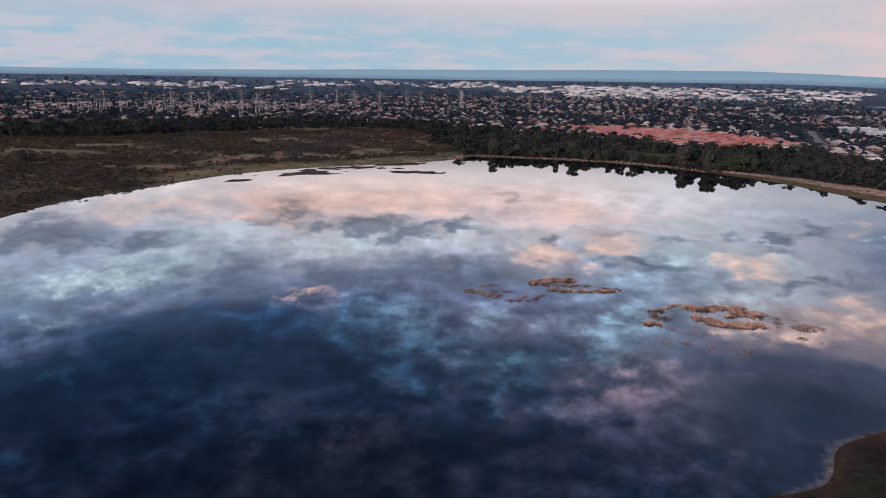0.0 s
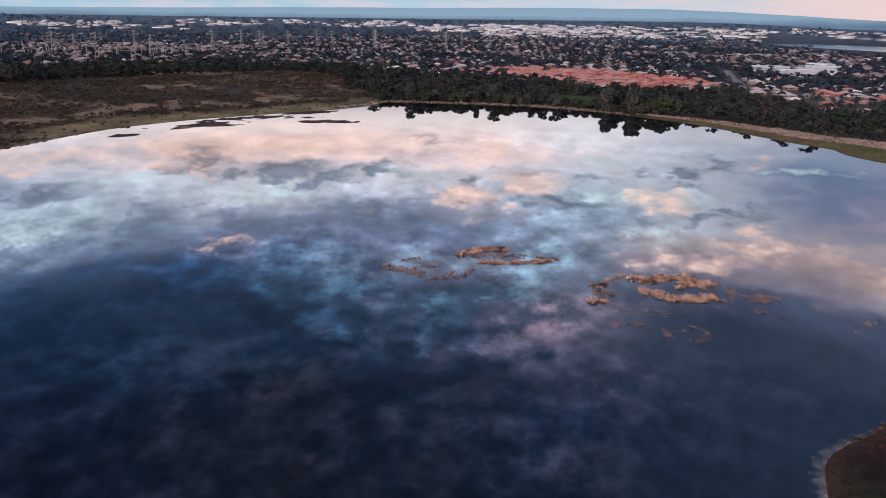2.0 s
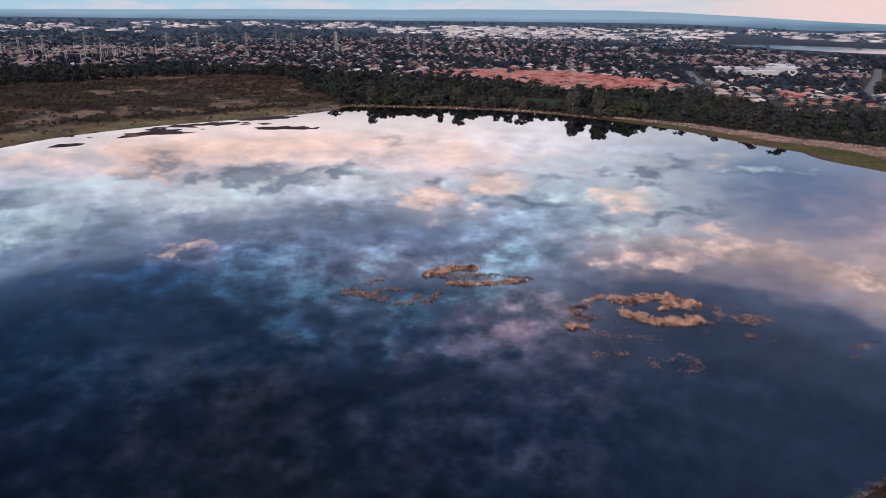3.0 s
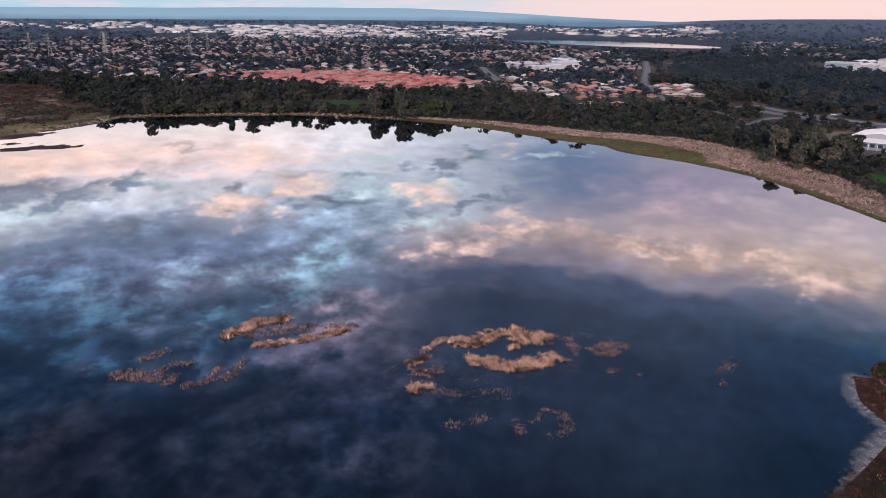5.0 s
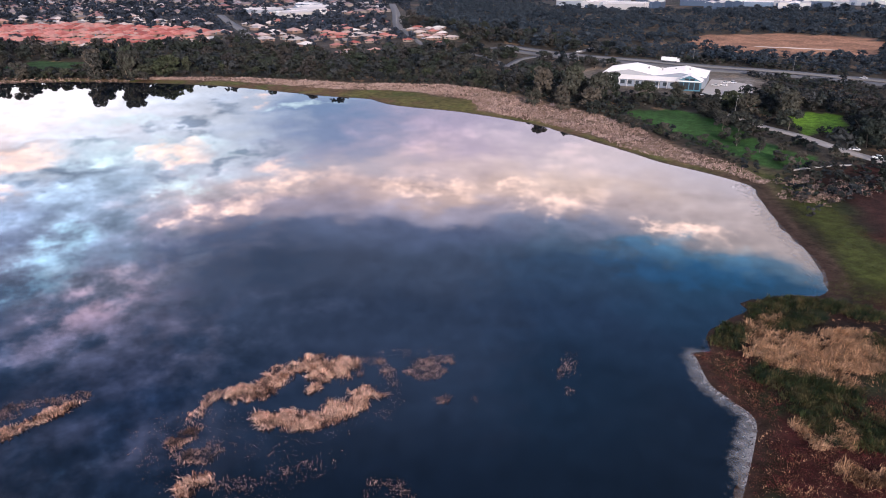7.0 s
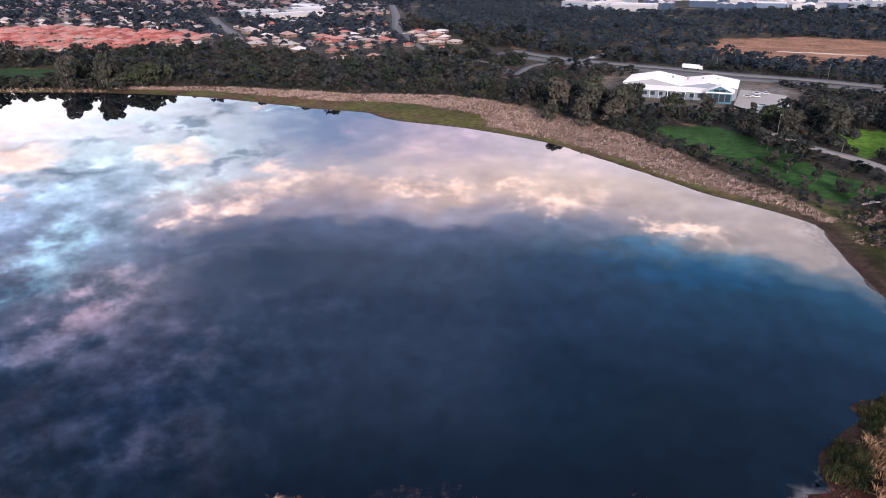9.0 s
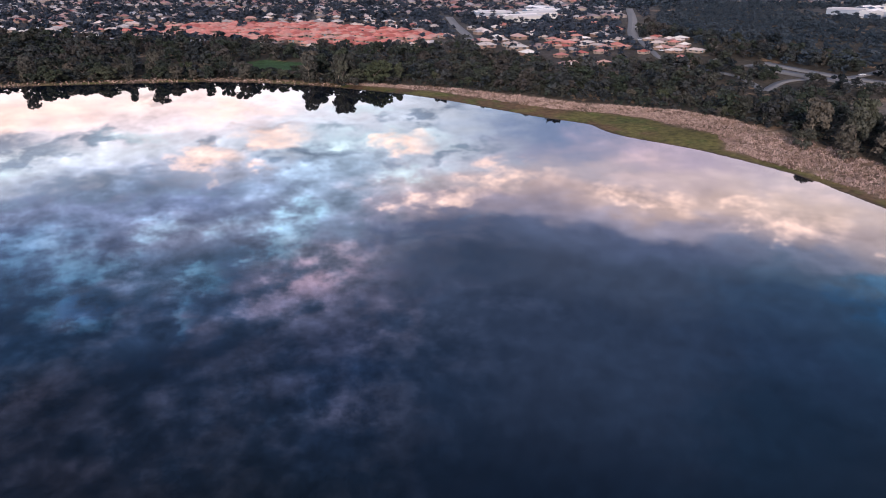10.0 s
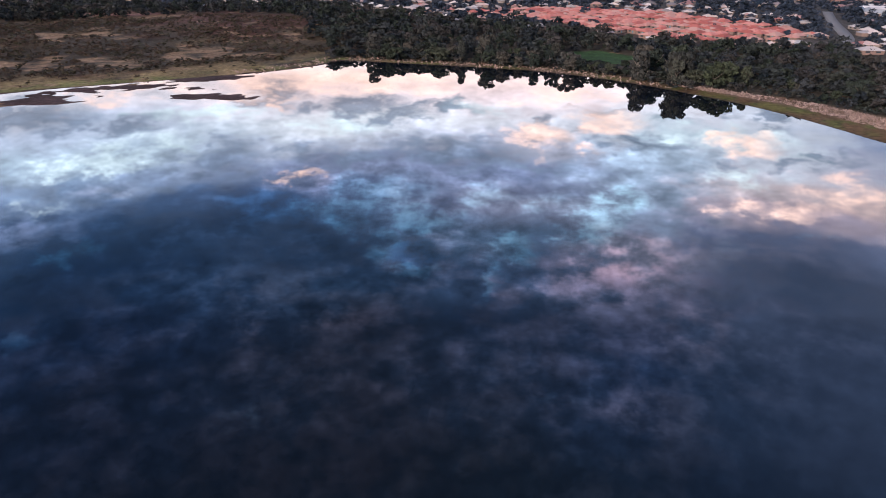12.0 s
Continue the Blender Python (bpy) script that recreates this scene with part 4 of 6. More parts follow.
def ribbon(name, pts, width, mat, lift, label, category, n=12):
    """A strip of road or path laid on the ground."""
    P = np.array(pts, float)
    P = np.concatenate([2 * P[:1] - P[1:2], P, 2 * P[-1:] - P[-2:-1]])
    C = []
    for i in range(1, len(P) - 2):
        a, b, c, d = P[i - 1:i + 3]
        for k in range(n):
            t = k / n
            C.append(0.5 * (2 * b + (c - a) * t + (2 * a - 5 * b + 4 * c - d) * t * t + (3 * b - a - 3 * c + d) * t ** 3))
    C.append(P[-2])
    C = np.array(C)
    T = np.gradient(C, axis=0)
    T /= np.linalg.norm(T, axis=1)[:, None]
    Nn = np.stack([-T[:, 1], T[:, 0]], -1) * width / 2
    A, B = C + Nn, C - Nn
    zc = np.maximum(np.maximum(height(A[:, 0], A[:, 1]), height(B[:, 0], B[:, 1])), height(C[:, 0], C[:, 1])) + lift
    m = len(C)
    V = np.concatenate([np.column_stack([A, zc]), np.column_stack([B, zc]), np.column_stack([A, zc - 0.8]), np.column_stack([B, zc - 0.8])])
    F = []
    for i in range(m - 1):
        F += [(i, m + i, m + i + 1, i + 1), (2 * m + i, i, i + 1, 2 * m + i + 1), (m + i, 3 * m + i, 3 * m + i + 1, m + i + 1)]
    return tagged(new(name, mesh_from(name, V, F, [mat])), label, category, kind="structure")


# ---------------------------------------------------------------- roads and paths
HIGHWAY_LABEL = "wide grey asphalt highway behind the hall"
ribbon("road", HIGHWAY, 13, M_ASPHALT, 0.5, HIGHWAY_LABEL, "road")
ribbon("road", [(px + 17, py + 6) for px, py in HIGHWAY], 11, M_ASPHALT, 0.5, HIGHWAY_LABEL, "road")
ribbon("road", [(396, 776), (420, 830), (528, 1022), (640, 1230)], 11, M_ASPHALT, 0.3, "grey asphalt road climbing through the suburb", "road")
ribbon("road", [(342, 535), (359, 587), (346, 646), (362, 700), (396, 776)], 5, M_ASPHALT, 0.3, "narrow grey street between trees and houses", "road")
ribbon("road", [(342, 535), (380, 560), (430, 560), (520, 600)], 6, M_ASPHALT, 0.3, "pale road crossing the woodland edge", "road")
ribbon("road", [(300, 238), (306, 264), (316, 290), (320, 312), (331, 342), (346, 358), (366, 372)], 6, M_PAVING, 0.2, "pale park road beside the lawn", "road")
ribbon("road", [(236, 800), (254, 858), (281, 993), (310, 1120)], 10, M_ASPHALT, 0.3, "grey street running between houses", "road")
ribbon("path", [(264, 262), (276, 258), (288, 252)], 1.8, M_PAVING, 0.15, "narrow pale footpath at the edge of the lawn", "path")
sheet("car_park", CAR_PARK, level(395, 385) + 0.45, M_PAVING, "grey asphalt car park beside the white hall", "car park")


# ---------------------------------------------------------------- plants
def crown_leaves(seed, n, clumps, leaf, flat=1.0, low=0.35):
    """Leaves of a crown 1 wide each way from the axis and 1 high: rounded clumps with gaps between them."""
    r = np.random.default_rng(seed)
    V, F = [], []
    cs = []
    for k in range(clumps):
        a, q = r.uniform(0, 2 * math.pi), math.sqrt(r.uniform(0.05, 1.0))
        zc = low + 0.10 + (0.80 - low) * r.uniform(0, 1) ** 0.8
        wide = math.sqrt(max(0.06, 1 - ((zc - 0.50) / 0.55) ** 2))
        cs.append((0.36 * q * wide * math.cos(a), 0.36 * q * wide * math.sin(a), zc, r.uniform(0.10, 0.19)))
    for i in range(n):
        cx, cy, cz, rad = cs[i % len(cs)]
        v = r.normal(size=3)
        v[2] = abs(v[2]) * 0.9 + 0.1 * v[2] if r.random() < 0.75 else v[2]
        v /= np.linalg.norm(v)
        c = np.array((cx, cy, cz)) + v * rad * r.uniform(0.78, 1.04) * np.array((1, 1, 0.8 * flat))
        a = r.normal(size=3)
        a -= v * a.dot(v) * 0.6
        a /= np.linalg.norm(a)
        b = np.cross(v, a) + 0.55 * r.normal(size=3)
        b /= np.linalg.norm(b)
        s = leaf * r.uniform(0.7, 1.3)
        k = len(V)
        V += [c - a * s, c + a * s * 0.5 + b * s * 0.85, c + a * s * 0.55 - b * s * 0.8]
        F.append((k, k + 1, k + 2))
    return np.array(V), np.array(F)


def tree_trunk(seed, tall, spread):
    """A tapered trunk with bent limbs reaching into the crown."""
    r = random.Random(seed)
    bm = bmesh.new()
    lean = (r.uniform(-0.06, 0.06) * tall, r.uniform(-0.06, 0.06) * tall)
    fork = Vector((lean[0], lean[1], tall * 0.42))
    beam(bm, (0, 0, -0.6), fork, 0.022 * tall, 6, 0.015 * tall)
    for k in range(5):
        a = k * 2 * math.pi / 5 + r.uniform(-0.5, 0.5)
        mid = fork + Vector((math.cos(a) * spread * 0.18, math.sin(a) * spread * 0.18, tall * 0.16))
        tip = fork + Vector((math.cos(a) * spread * 0.36, math.sin(a) * spread * 0.36, tall * r.uniform(0.28, 0.42)))
        beam(bm, fork, mid, 0.013 * tall, 5, 0.009 * tall)
        beam(bm, mid, tip, 0.009 * tall, 4, 0.003 * tall)
    return bm


def make_tree(seed, tall, spread, leaves, clumps, leaf, low, label):
    t = empty("tree", label, "tree", "trees round the lake")
    part("trunk", tree_trunk(seed, tall, spread), M_BARK, t, "pale grey trunk and limbs")
    V, F = crown_leaves(seed, leaves, clumps, leaf, 1.0, low)
    ob = new("crown", mesh_from("crown", V * np.array((spread, spread, tall)), F, [M_LEAF]))
    ob.parent = t
    return t


TREES = [
    make_tree(1, 11, 12, 1600, 20, 0.056, -0.08, "dark broad eucalypt with a rounded crown at the lakeside"),
    make_tree(2, 14, 11, 1600, 22, 0.052, 0.0, "tall dark eucalypt with an uneven open crown"),
    make_tree(3, 9, 11, 1300, 15, 0.054, -0.06, "low grey-green paperbark with foliage to the ground"),
    make_tree(4, 11, 8, 1200, 16, 0.058, -0.08, "slender olive-green tree on the lake bank"),
    make_tree(5, 6, 8, 1000, 12, 0.060, -0.10, "rounded dark green shrub-like tree in rough grass"),
]


def plant(k, x, y, scale=1.0, squat=1.0):
    turn = random.uniform(0, 360)
    m = pose(x, y, level(x, y) - 0.1, 0, 0, turn) @ Matrix.Diagonal((scale, scale, scale * squat, 1))
    t = copy_thing(TREES[k], m)
    t.scale = (scale, scale, scale * squat)
    return t


random.seed(11)
# rows of trees on the lake's far side, behind the mud shore
for i in range(len(SHORE)):
    a, b = SHORE[i], SHORE[(i + 1) % len(SHORE)]
    mid = (a + b) / 2
    if not (-105 < mid[0] < 240 and mid[1] > 425):
        continue
    length = float(np.linalg.norm(b - a))
    for row, (off, gap) in enumerate(((9, 10.5), (18, 10.0), (30, 9.5))):
        if mid[0] > 112:
            off += float(reed_limits(mid[1])[1]) + 5
        k = random.uniform(0, gap)
        while k < length:
            w = k / length
            t = (b - a) / length
            nrm = np.array((t[1], -t[0]))
            p = a + (b - a) * w + nrm * (off + random.uniform(-3.5, 4))
            k += gap * random.uniform(0.7, 1.5)
            if shore_distance(p[0], p[1])[0] < 5 or in_quad(p[0], p[1], LAWN + []):
                continue
            if (in_quad(p[0], p[1], FAR_LAWN) or (row and 22 < p[0] < 74)) and random.random() < 0.7:
                continue
            kind = random.choice((0, 0, 1, 2, 2, 3)) if row else random.choice((0, 2, 2, 3, 4, 1))
            tall = 0.52 if mid[0] > 112 else 1.0 + 0.35 * math.exp(-((mid[0] - 92) / 24) ** 2)
            plant(kind, p[0], p[1], tall * (random.uniform(0.55, 1.05) + 0.6 * random.random() ** 3), random.uniform(0.85, 1.2))
# trees of the park round the lawn
for k, x, y, s in ((0, 318, 342, 1.0), (0, 342, 345, 1.0), (1, 362, 333, 1.0), (0, 352, 320, 1.25), (1, 344, 316, 1.1), (2, 322, 300, 1.2), (4, 266, 282, 1.0), (2, 272, 330, 0.9),
                   (1, 312, 402, 1.15), (0, 326, 390, 1.05), (0, 340, 378, 0.9), (3, 352, 362, 0.7), (1, 300, 400, 1.25), (1, 304, 424, 1.3), (4, 258, 299, 1.0), (3, 278, 296, 0.8),
                   (4, 254, 262, 1.2), (2, 302, 312, 1.1), (0, 286, 392, 1.1), (0, 276, 380, 1.0), (1, 290, 412, 1.2), (4, 274, 356, 1.1), (4, 268, 344, 1.2), (4, 264, 318, 1.1),
                   (4, 260, 308, 1.1), (3, 276, 284, 0.9), (4, 272, 272, 1.0), (4, 260, 272, 1.2), (0, 318, 262, 1.3), (0, 330, 258, 1.4), (1, 342, 264, 1.4), (0, 354, 272, 1.2),
                   (4, 248, 288, 0.9), (4, 292, 262, 0.8), (2, 298, 318, 0.8), (4, 326, 352, 0.8), (0, 334, 330, 1.1), (4, 284, 306, 0.9), (4, 290, 300, 0.7), (4, 258, 330, 0.9),
                   (4, 262, 356, 1.1), (0, 270, 396, 1.1), (1, 278, 406, 1.2), (0, 266, 416, 1.2), (1, 284, 430, 1.3), (4, 330, 372, 0.7), (4, 336, 390, 0.8), (3, 358, 394, 0.6),
                   (2, 308, 326, 0.8), (4, 316, 334, 0.9), (2, 300, 304, 0.9), (4, 286, 280, 0.8), (2, 276, 266, 0.8)):
    x, s = x + (10 if x < 264 else 0), s * (0.7 if x < 284 else 1.0)
    plant(k, x, y, s)
for t in TREES:
    for o in (*t.children_recursive, t):
        bpy.data.objects.remove(o, do_unlink=True)

# ---- woods: crowns that nobody could count
WOOD_PROTOS = [crown_leaves(20 + s, 170, 12, 0.10, 1.0, -0.08) for s in range(4)]
FAR_PROTOS = [crown_leaves(30 + s, 40, 5, 0.19, 1.0, -0.08) for s in range(4)]
SCRUB_PROTOS = [crown_leaves(40 + s, 28, 5, 0.20, 1.0, -0.1) for s in range(4)]


def spread_over(x0, x1, y0, y1, gap, seed):
    r = np.random.default_rng(seed)
    X, Y = np.meshgrid(np.arange(x0, x1, gap), np.arange(y0, y1, gap))
    x, y = X.ravel().astype(float), Y.ravel().astype(float)
    x += r.uniform(-0.45, 0.45, len(x)) * gap
    y += r.uniform(-0.45, 0.45, len(y)) * gap
    return x, y, r


def wood(x, y, r, tall, wide, sink=0.3):
    n = len(x)
    s = r.uniform(0.5, 1.05, n) + 0.6 * r.random(n) ** 4
    return np.column_stack([x, y, height(x, y) - sink, r.uniform(0, 6.28, n), wide * s, tall * s * r.uniform(0.85, 1.15, n), np.clip(r.normal(0.45, 0.25, n), 0, 1)])


STREETS = ([(396, 776), (420, 830), (528, 1022), (640, 1230)], [(342, 535), (380, 560), (430, 560), (520, 600)],
           [(236, 800), (254, 858), (281, 993), (310, 1120)])


def off_street(x, y, gap):
    ok = np.ones(len(x), bool)
    for line in STREETS:
        ok &= along(line, x, y) > gap
    return ok


def free_of_things(x, y):
    ok = np.ones(len(x), bool)
    for quad in (LAWN, OVAL, CAR_PARK, ESTATE, BROWN_MARSH, FAR_LAWN):
        ok &= ~in_quad(x, y, quad)
    road = along(HIGHWAY, x - 8, y - 3)
    ok &= (road > 22) & ~((road < 85) & (x < 482) & (y < 470))
    ok &= ~in_quad(x, y, [(225, 720), (262, 650), (300, 628), (352, 640), (372, 720), (480, 1000), (300, 1000)])
    ok &= ~in_quad(x, y, [(318, 650), (346, 612), (380, 634), (412, 700), (450, 772), (415, 800), (360, 740)])
    ok &= along([(342, 535), (359, 587), (346, 646), (362, 700), (420, 830), (528, 1022), (640, 1230)], x, y) > 4
    ok &= along([(342, 535), (380, 560), (430, 560), (520, 600)], x, y) > 8
    ok &= along([(300, 238), (306, 264), (316, 290), (320, 312), (331, 342), (346, 358), (366, 372)], x, y) > 7
    ok &= ~((np.hypot(x - 388, y - 425) < 62) & (x > 335))
    return ok


# belt behind the far shore and the bush east of the lake
x, y, r = spread_over(-140, 470, 255, 960, 9.0, 3)
d = shore_distance(x, y)
ok = free_of_things(x, y) & (d > 38) & (suburb_at(x, y) < 0.5)
ok &= ~((x > 112) & (x < 300)) | (d > reed_limits(y)[1] + 6)
ok &= ~((x < 345) & (y < 440) & (x > 240) & (d < 120) & (r.random(len(x)) < 0.7))
ok &= value_noise(x, y, 34, 6) + r.uniform(-0.2, 0.2, len(x)) > 0.33
belt = wood(x[ok], y[ok], r, 9.5, 11.5)
low_bush = np.where((belt[:, 0] > 235) & (belt[:, 1] < 540), 0.72, 1.0)
belt[:, 4] *= low_bush
belt[:, 5] *= low_bush
x, y, r = spread_over(430, 1000, 150, 1250, 11, 4)
d = shore_distance(x, y)
ok = free_of_things(x, y) & (suburb_at(x, y) < 0.15) & (r.random(len(x)) < np.where(value_noise(x, y, 90, 1) > 0.4, 0.95, 0.45))
ok &= ~in_quad(x, y, [(780, 1100), (840, 860), (960, 780), (1250, 640), (1400, 900), (1000, 1150)])
bush = wood(x[ok], y[ok], r, 6.5, 10.5)
x, y, r = spread_over(-1000, -120, 640, 1250, 11, 5)
d = shore_distance(x, y)
a = np.degrees(np.arctan2(x, y - 100))
dd = np.hypot(x, y - 100)
line = 830 + 60 * np.sin(x / 90) + 60 * step(x, -420, -260) - 130 * step(x, -260, -150)
ok = (dd > line - 15 - 110 * step(x, -330, -430) * value_noise(x, y, 80, 2)) & (dd < line + np.where(x < -320, 190, 135)) & (suburb_at(x, y) < 0.6) & (r.random(len(x)) < 0.9) & (d > 45)
ok &= ~((np.abs(x + 330) < 60) & (dd < 860))
west = wood(x[ok], y[ok], r, 10.0, 13)
me = merged("woodland", WOOD_PROTOS, np.concatenate([belt, west]), [M_WOOD])
tagged(new("woodland", me), "dark grey-green eucalypt woodland round the lake", "trees", kind="stuff")
tagged(new("bushland", merged("bushland", WOOD_PROTOS, bush, [M_MIDWOOD])), "dark low bushland along the highway", "trees", kind="stuff")


def ring_sector(n, a0, a1, d0, d1, seed):
    r = np.random.default_rng(seed)
    a = np.radians(r.uniform(a0, a1, n))
    d = d0 * (d1 / d0) ** r.uniform(0, 1, n)
    return d * np.sin(a), 100 + d * np.cos(a), r


def lake_view(x, y):
    """Clear of the far lake and of the land just before it."""
    ok = far_lake_at(x, y) > 1.25
    for k in (0.86, 0.93, 1.04, 1.08, 1.12, 1.16):
        ok &= far_lake_at(x * k, y * k) > 1.1
    return ok


x, y, r = ring_sector(17000, -60, 34, 760, 2600, 6)
ok = (suburb_at(x, y) > 0.3) & lake_view(x, y) & (~in_quad(x, y, ESTATE) | (r.random(len(x)) < 0.07))
ok &= value_noise(x, y, 160, 3) + r.uniform(-0.3, 0.3, len(x)) > 0.30
ok &= (np.hypot(x, y) > 1150) | (r.random(len(x)) < 0.55)
ok &= off_street(x, y, 12)
street = wood(x[ok], y[ok], r, 7.5, 12.5)
x, y, r = ring_sector(8000, -62, 75, 1900, 4500, 8)
ok = lake_view(x, y)
ok &= value_noise(x, y, 500, 5) + r.uniform(-0.2, 0.2, len(x)) > 0.40
farw = wood(x[ok], y[ok], r, 10.0, 24)
x, y, r = ring_sector(5200, 26, 75, 900, 2300, 9)
ok = lake_view(x, y) & ((x > 990) | (y > 1240))
ok &= ~in_quad(x, y, [(780, 1100), (840, 860), (960, 780), (1250, 640), (1400, 900), (1000, 1150)])
ok &= value_noise(x, y, 220, 2) + r.uniform(-0.2, 0.2, len(x)) > 0.35
midw = wood(x[ok], y[ok], r, 9.0, 17)
x, y, r = spread_over(225, 480, 640, 1010, 11.5, 19)
ok = off_street(x, y, 11) & (suburb_at(x, y) > 0.2) & (r.random(len(x)) < 0.5)
street = np.concatenate([street, wood(x[ok], y[ok], r, 6.0, 9.0)])
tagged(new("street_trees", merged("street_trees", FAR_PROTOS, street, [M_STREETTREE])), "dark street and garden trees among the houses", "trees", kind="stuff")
tagged(new("distant_woods", merged("distant_woods", FAR_PROTOS, farw, [M_FARWOOD])), "woods far off towards the hills, paled with painted haze", "trees", kind="stuff")
tagged(new("bushland", merged("bushland", FAR_PROTOS, midw, [M_MIDWOOD])), "dark bushland beyond the highway, tinted with blue haze", "trees", kind="stuff")

# heath west of the lake
x, y, r = spread_over(-760, -118, 250, 900, 4.6, 10)
d = shore_distance(x, y)
sandy = np.zeros(len(x))
for sx, sy, sa, sb, turn in SAND:
    u, v = rotated(x, y, sx, sy, turn)
    sandy = np.maximum(sandy, np.exp(-((u / sa) ** 2 + (v / sb) ** 2)))
ok = (d > 5) & ((d > 18 + 40 * value_noise(x, y, 60, 0)) | (y < 440) | (r.random(len(x)) < 0.14)) & (sandy + 2.0 * (value_noise(x, y, 17, 2) - 0.5) < 0.55) & (suburb_at(x, y) < 0.2)
ok &= value_noise(x, y, 45, 6) + r.uniform(-0.3, 0.3, len(x)) > 0.36
ok &= np.hypot(x, y - 100) < 860
heath = wood(x[ok], y[ok], r, 2.0, 5.2, 0.1)
x, y, r = spread_over(330, 500, 270, 480, 4.2, 14)
ok = (along(HIGHWAY, x - 8, y - 3) > 18) & ~in_quad(x, y, OVAL) & ~in_quad(x, y, CAR_PARK) & (np.hypot(x - 388, y - 425) > 60) & (value_noise(x, y, 26, 3) + r.uniform(-0.3, 0.3, len(x)) > 0.3)
verge = wood(x[ok], y[ok], r, 3.2, 5.6, 0.1)
x, y, r = spread_over(-130, 330, 230, 720, 4.2, 12)
d = shore_distance(x, y)
ok = free_of_things(x, y) & (d > np.where(x > 112, reed_limits(y)[1] + 1, 8)) & (d < 95) & (value_noise(x, y, 30, 6) + r.uniform(-0.3, 0.3, len(x)) > np.where(x < 112, 0.3, 0.45))
thicket = wood(x[ok], y[ok], r, 3.0, 5.0, 0.1)
thicket[:, 4:6] *= np.where((thicket[:, 0] < 112) & (shore_distance(thicket[:, 0], thicket[:, 1]) < 30), 1.75, 1.0)[:, None]
tagged(new("scrub", merged("scrub", SCRUB_PROTOS, heath, [M_SCRUB])), "low dark brown-green heath scrub on the marsh", "scrub", kind="stuff")
tagged(new("undergrowth", merged("undergrowth", SCRUB_PROTOS, np.concatenate([thicket, verge]), [M_WOOD])), "dark green undergrowth between the trees", "undergrowth", kind="stuff")
V, F = crown_leaves(77, 800, 30, 0.05, 1.0, 0.0)
shrub = new("shrub", mesh_from("shrub", V * np.array((26, 22, 11)), F, [M_LEAF]))
shrub.location = (-452, 470, level(-452, 470) - 0.5)
tagged(shrub, "large rounded dark shrub standing alone in the heath", "shrub")


# ---- reeds: tufts of thin blades
def blades(x, y, z, r, per, tall, width, lean, tone):
    """Bent blades round each place, two triangles and a tip each."""
    n = len(x) * per
    px, py, pz = (np.repeat(v, per) for v in (x, y, z))
    px = px + r.normal(0, 0.35, n)
    py = py + r.normal(0, 0.35, n)
    a = 9 * value_noise(px, py, 2.6, 4, 2) + r.normal(0, 0.55, n)
    l = tall * r.uniform(0.6, 1.2, n) * (0.2 + 1.5 * value_noise(px, py, 1.5, 2))
    tilt = np.minimum(np.abs(r.normal(0, lean, n)), 1.7)
    ox, oy = np.cos(a) * tilt * l, np.sin(a) * tilt * l
    t = r.uniform(0, 2 * math.pi, n)
    wx, wy = np.cos(t) * width / 2, np.sin(t) * width / 2
    mid = 0.55
    V = np.stack([
        np.stack([px - wx, py - wy, pz], -1), np.stack([px + wx, py + wy, pz], -1),
        np.stack([px - wx * 0.8 + ox * mid * 0.6, py - wy * 0.8 + oy * mid * 0.6, pz + l * mid], -1),
        np.stack([px + wx * 0.8 + ox * mid * 0.6, py + wy * 0.8 + oy * mid * 0.6, pz + l * mid], -1),
        np.stack([px + ox, py + oy, pz + l * (1 - 0.48 * tilt)], -1)], 1).reshape(-1, 3)
    k = (np.arange(n) * 5)[:, None]
    F = np.concatenate([k + np.array([[0, 1, 3]]), k + np.array([[0, 3, 2]]), k + np.array([[2, 3, 4]])], 0)
    return V, F, np.repeat(np.repeat(tone, per), 5)


def reed_bed(name, beds, density, per, tall, width, lean, mat, label, seed, z=-0.1, tone=(-0.1, 1.0), ragged=1.0, kind="stuff"):
    """Reeds along bent beds, each a half width and the places that it runs through."""
    r = np.random.default_rng(seed)
    xs, ys = [], []
    for half, pts in beds:
        P = np.array(pts if len(pts) > 1 else [pts[0], (pts[0][0] + 0.1, pts[0][1])], float)
        lo, hi = P.min(0) - 1.6 * half, P.max(0) + 1.6 * half
        n = int(density * (hi[0] - lo[0]) * (hi[1] - lo[1]) * 1.6)
        gx, gy = r.uniform(lo[0], hi[0], n), r.uniform(lo[1], hi[1], n)
        off = along([tuple(p) for p in P], gx, gy) / half
        keep = off + ragged * (value_noise(gx, gy, 3.5, seed % 7) - 0.5) * 1.3 + ragged * 0.9 * (value_noise(gx, gy, 1.2, (seed + 3) % 7) - 0.5) + r.uniform(-0.25, 0.25, n) < 0.9
        xs.append(gx[keep])
        ys.append(gy[keep])
    x, y = np.concatenate(xs), np.concatenate(ys)
    if z is None:
        dry = shore_distance(x, y) > 0.5
        x, y = x[dry], y[dry]
    base = np.full(len(x), z) if z is not None else height(x, y) - 0.05
    tn = np.clip(tone[0] + (tone[1] - tone[0]) * (0.55 + 2.4 * (value_noise(x, y, 1.5, seed % 5) - 0.5)) + r.normal(0, 0.14, len(x)), 0, 1)
    V, F, T = blades(x, y, base, r, per, tall, width, lean, tn)
    return tagged(new(name, mesh_from(name, V, F, [mat], T)), label, "reeds", kind=kind)


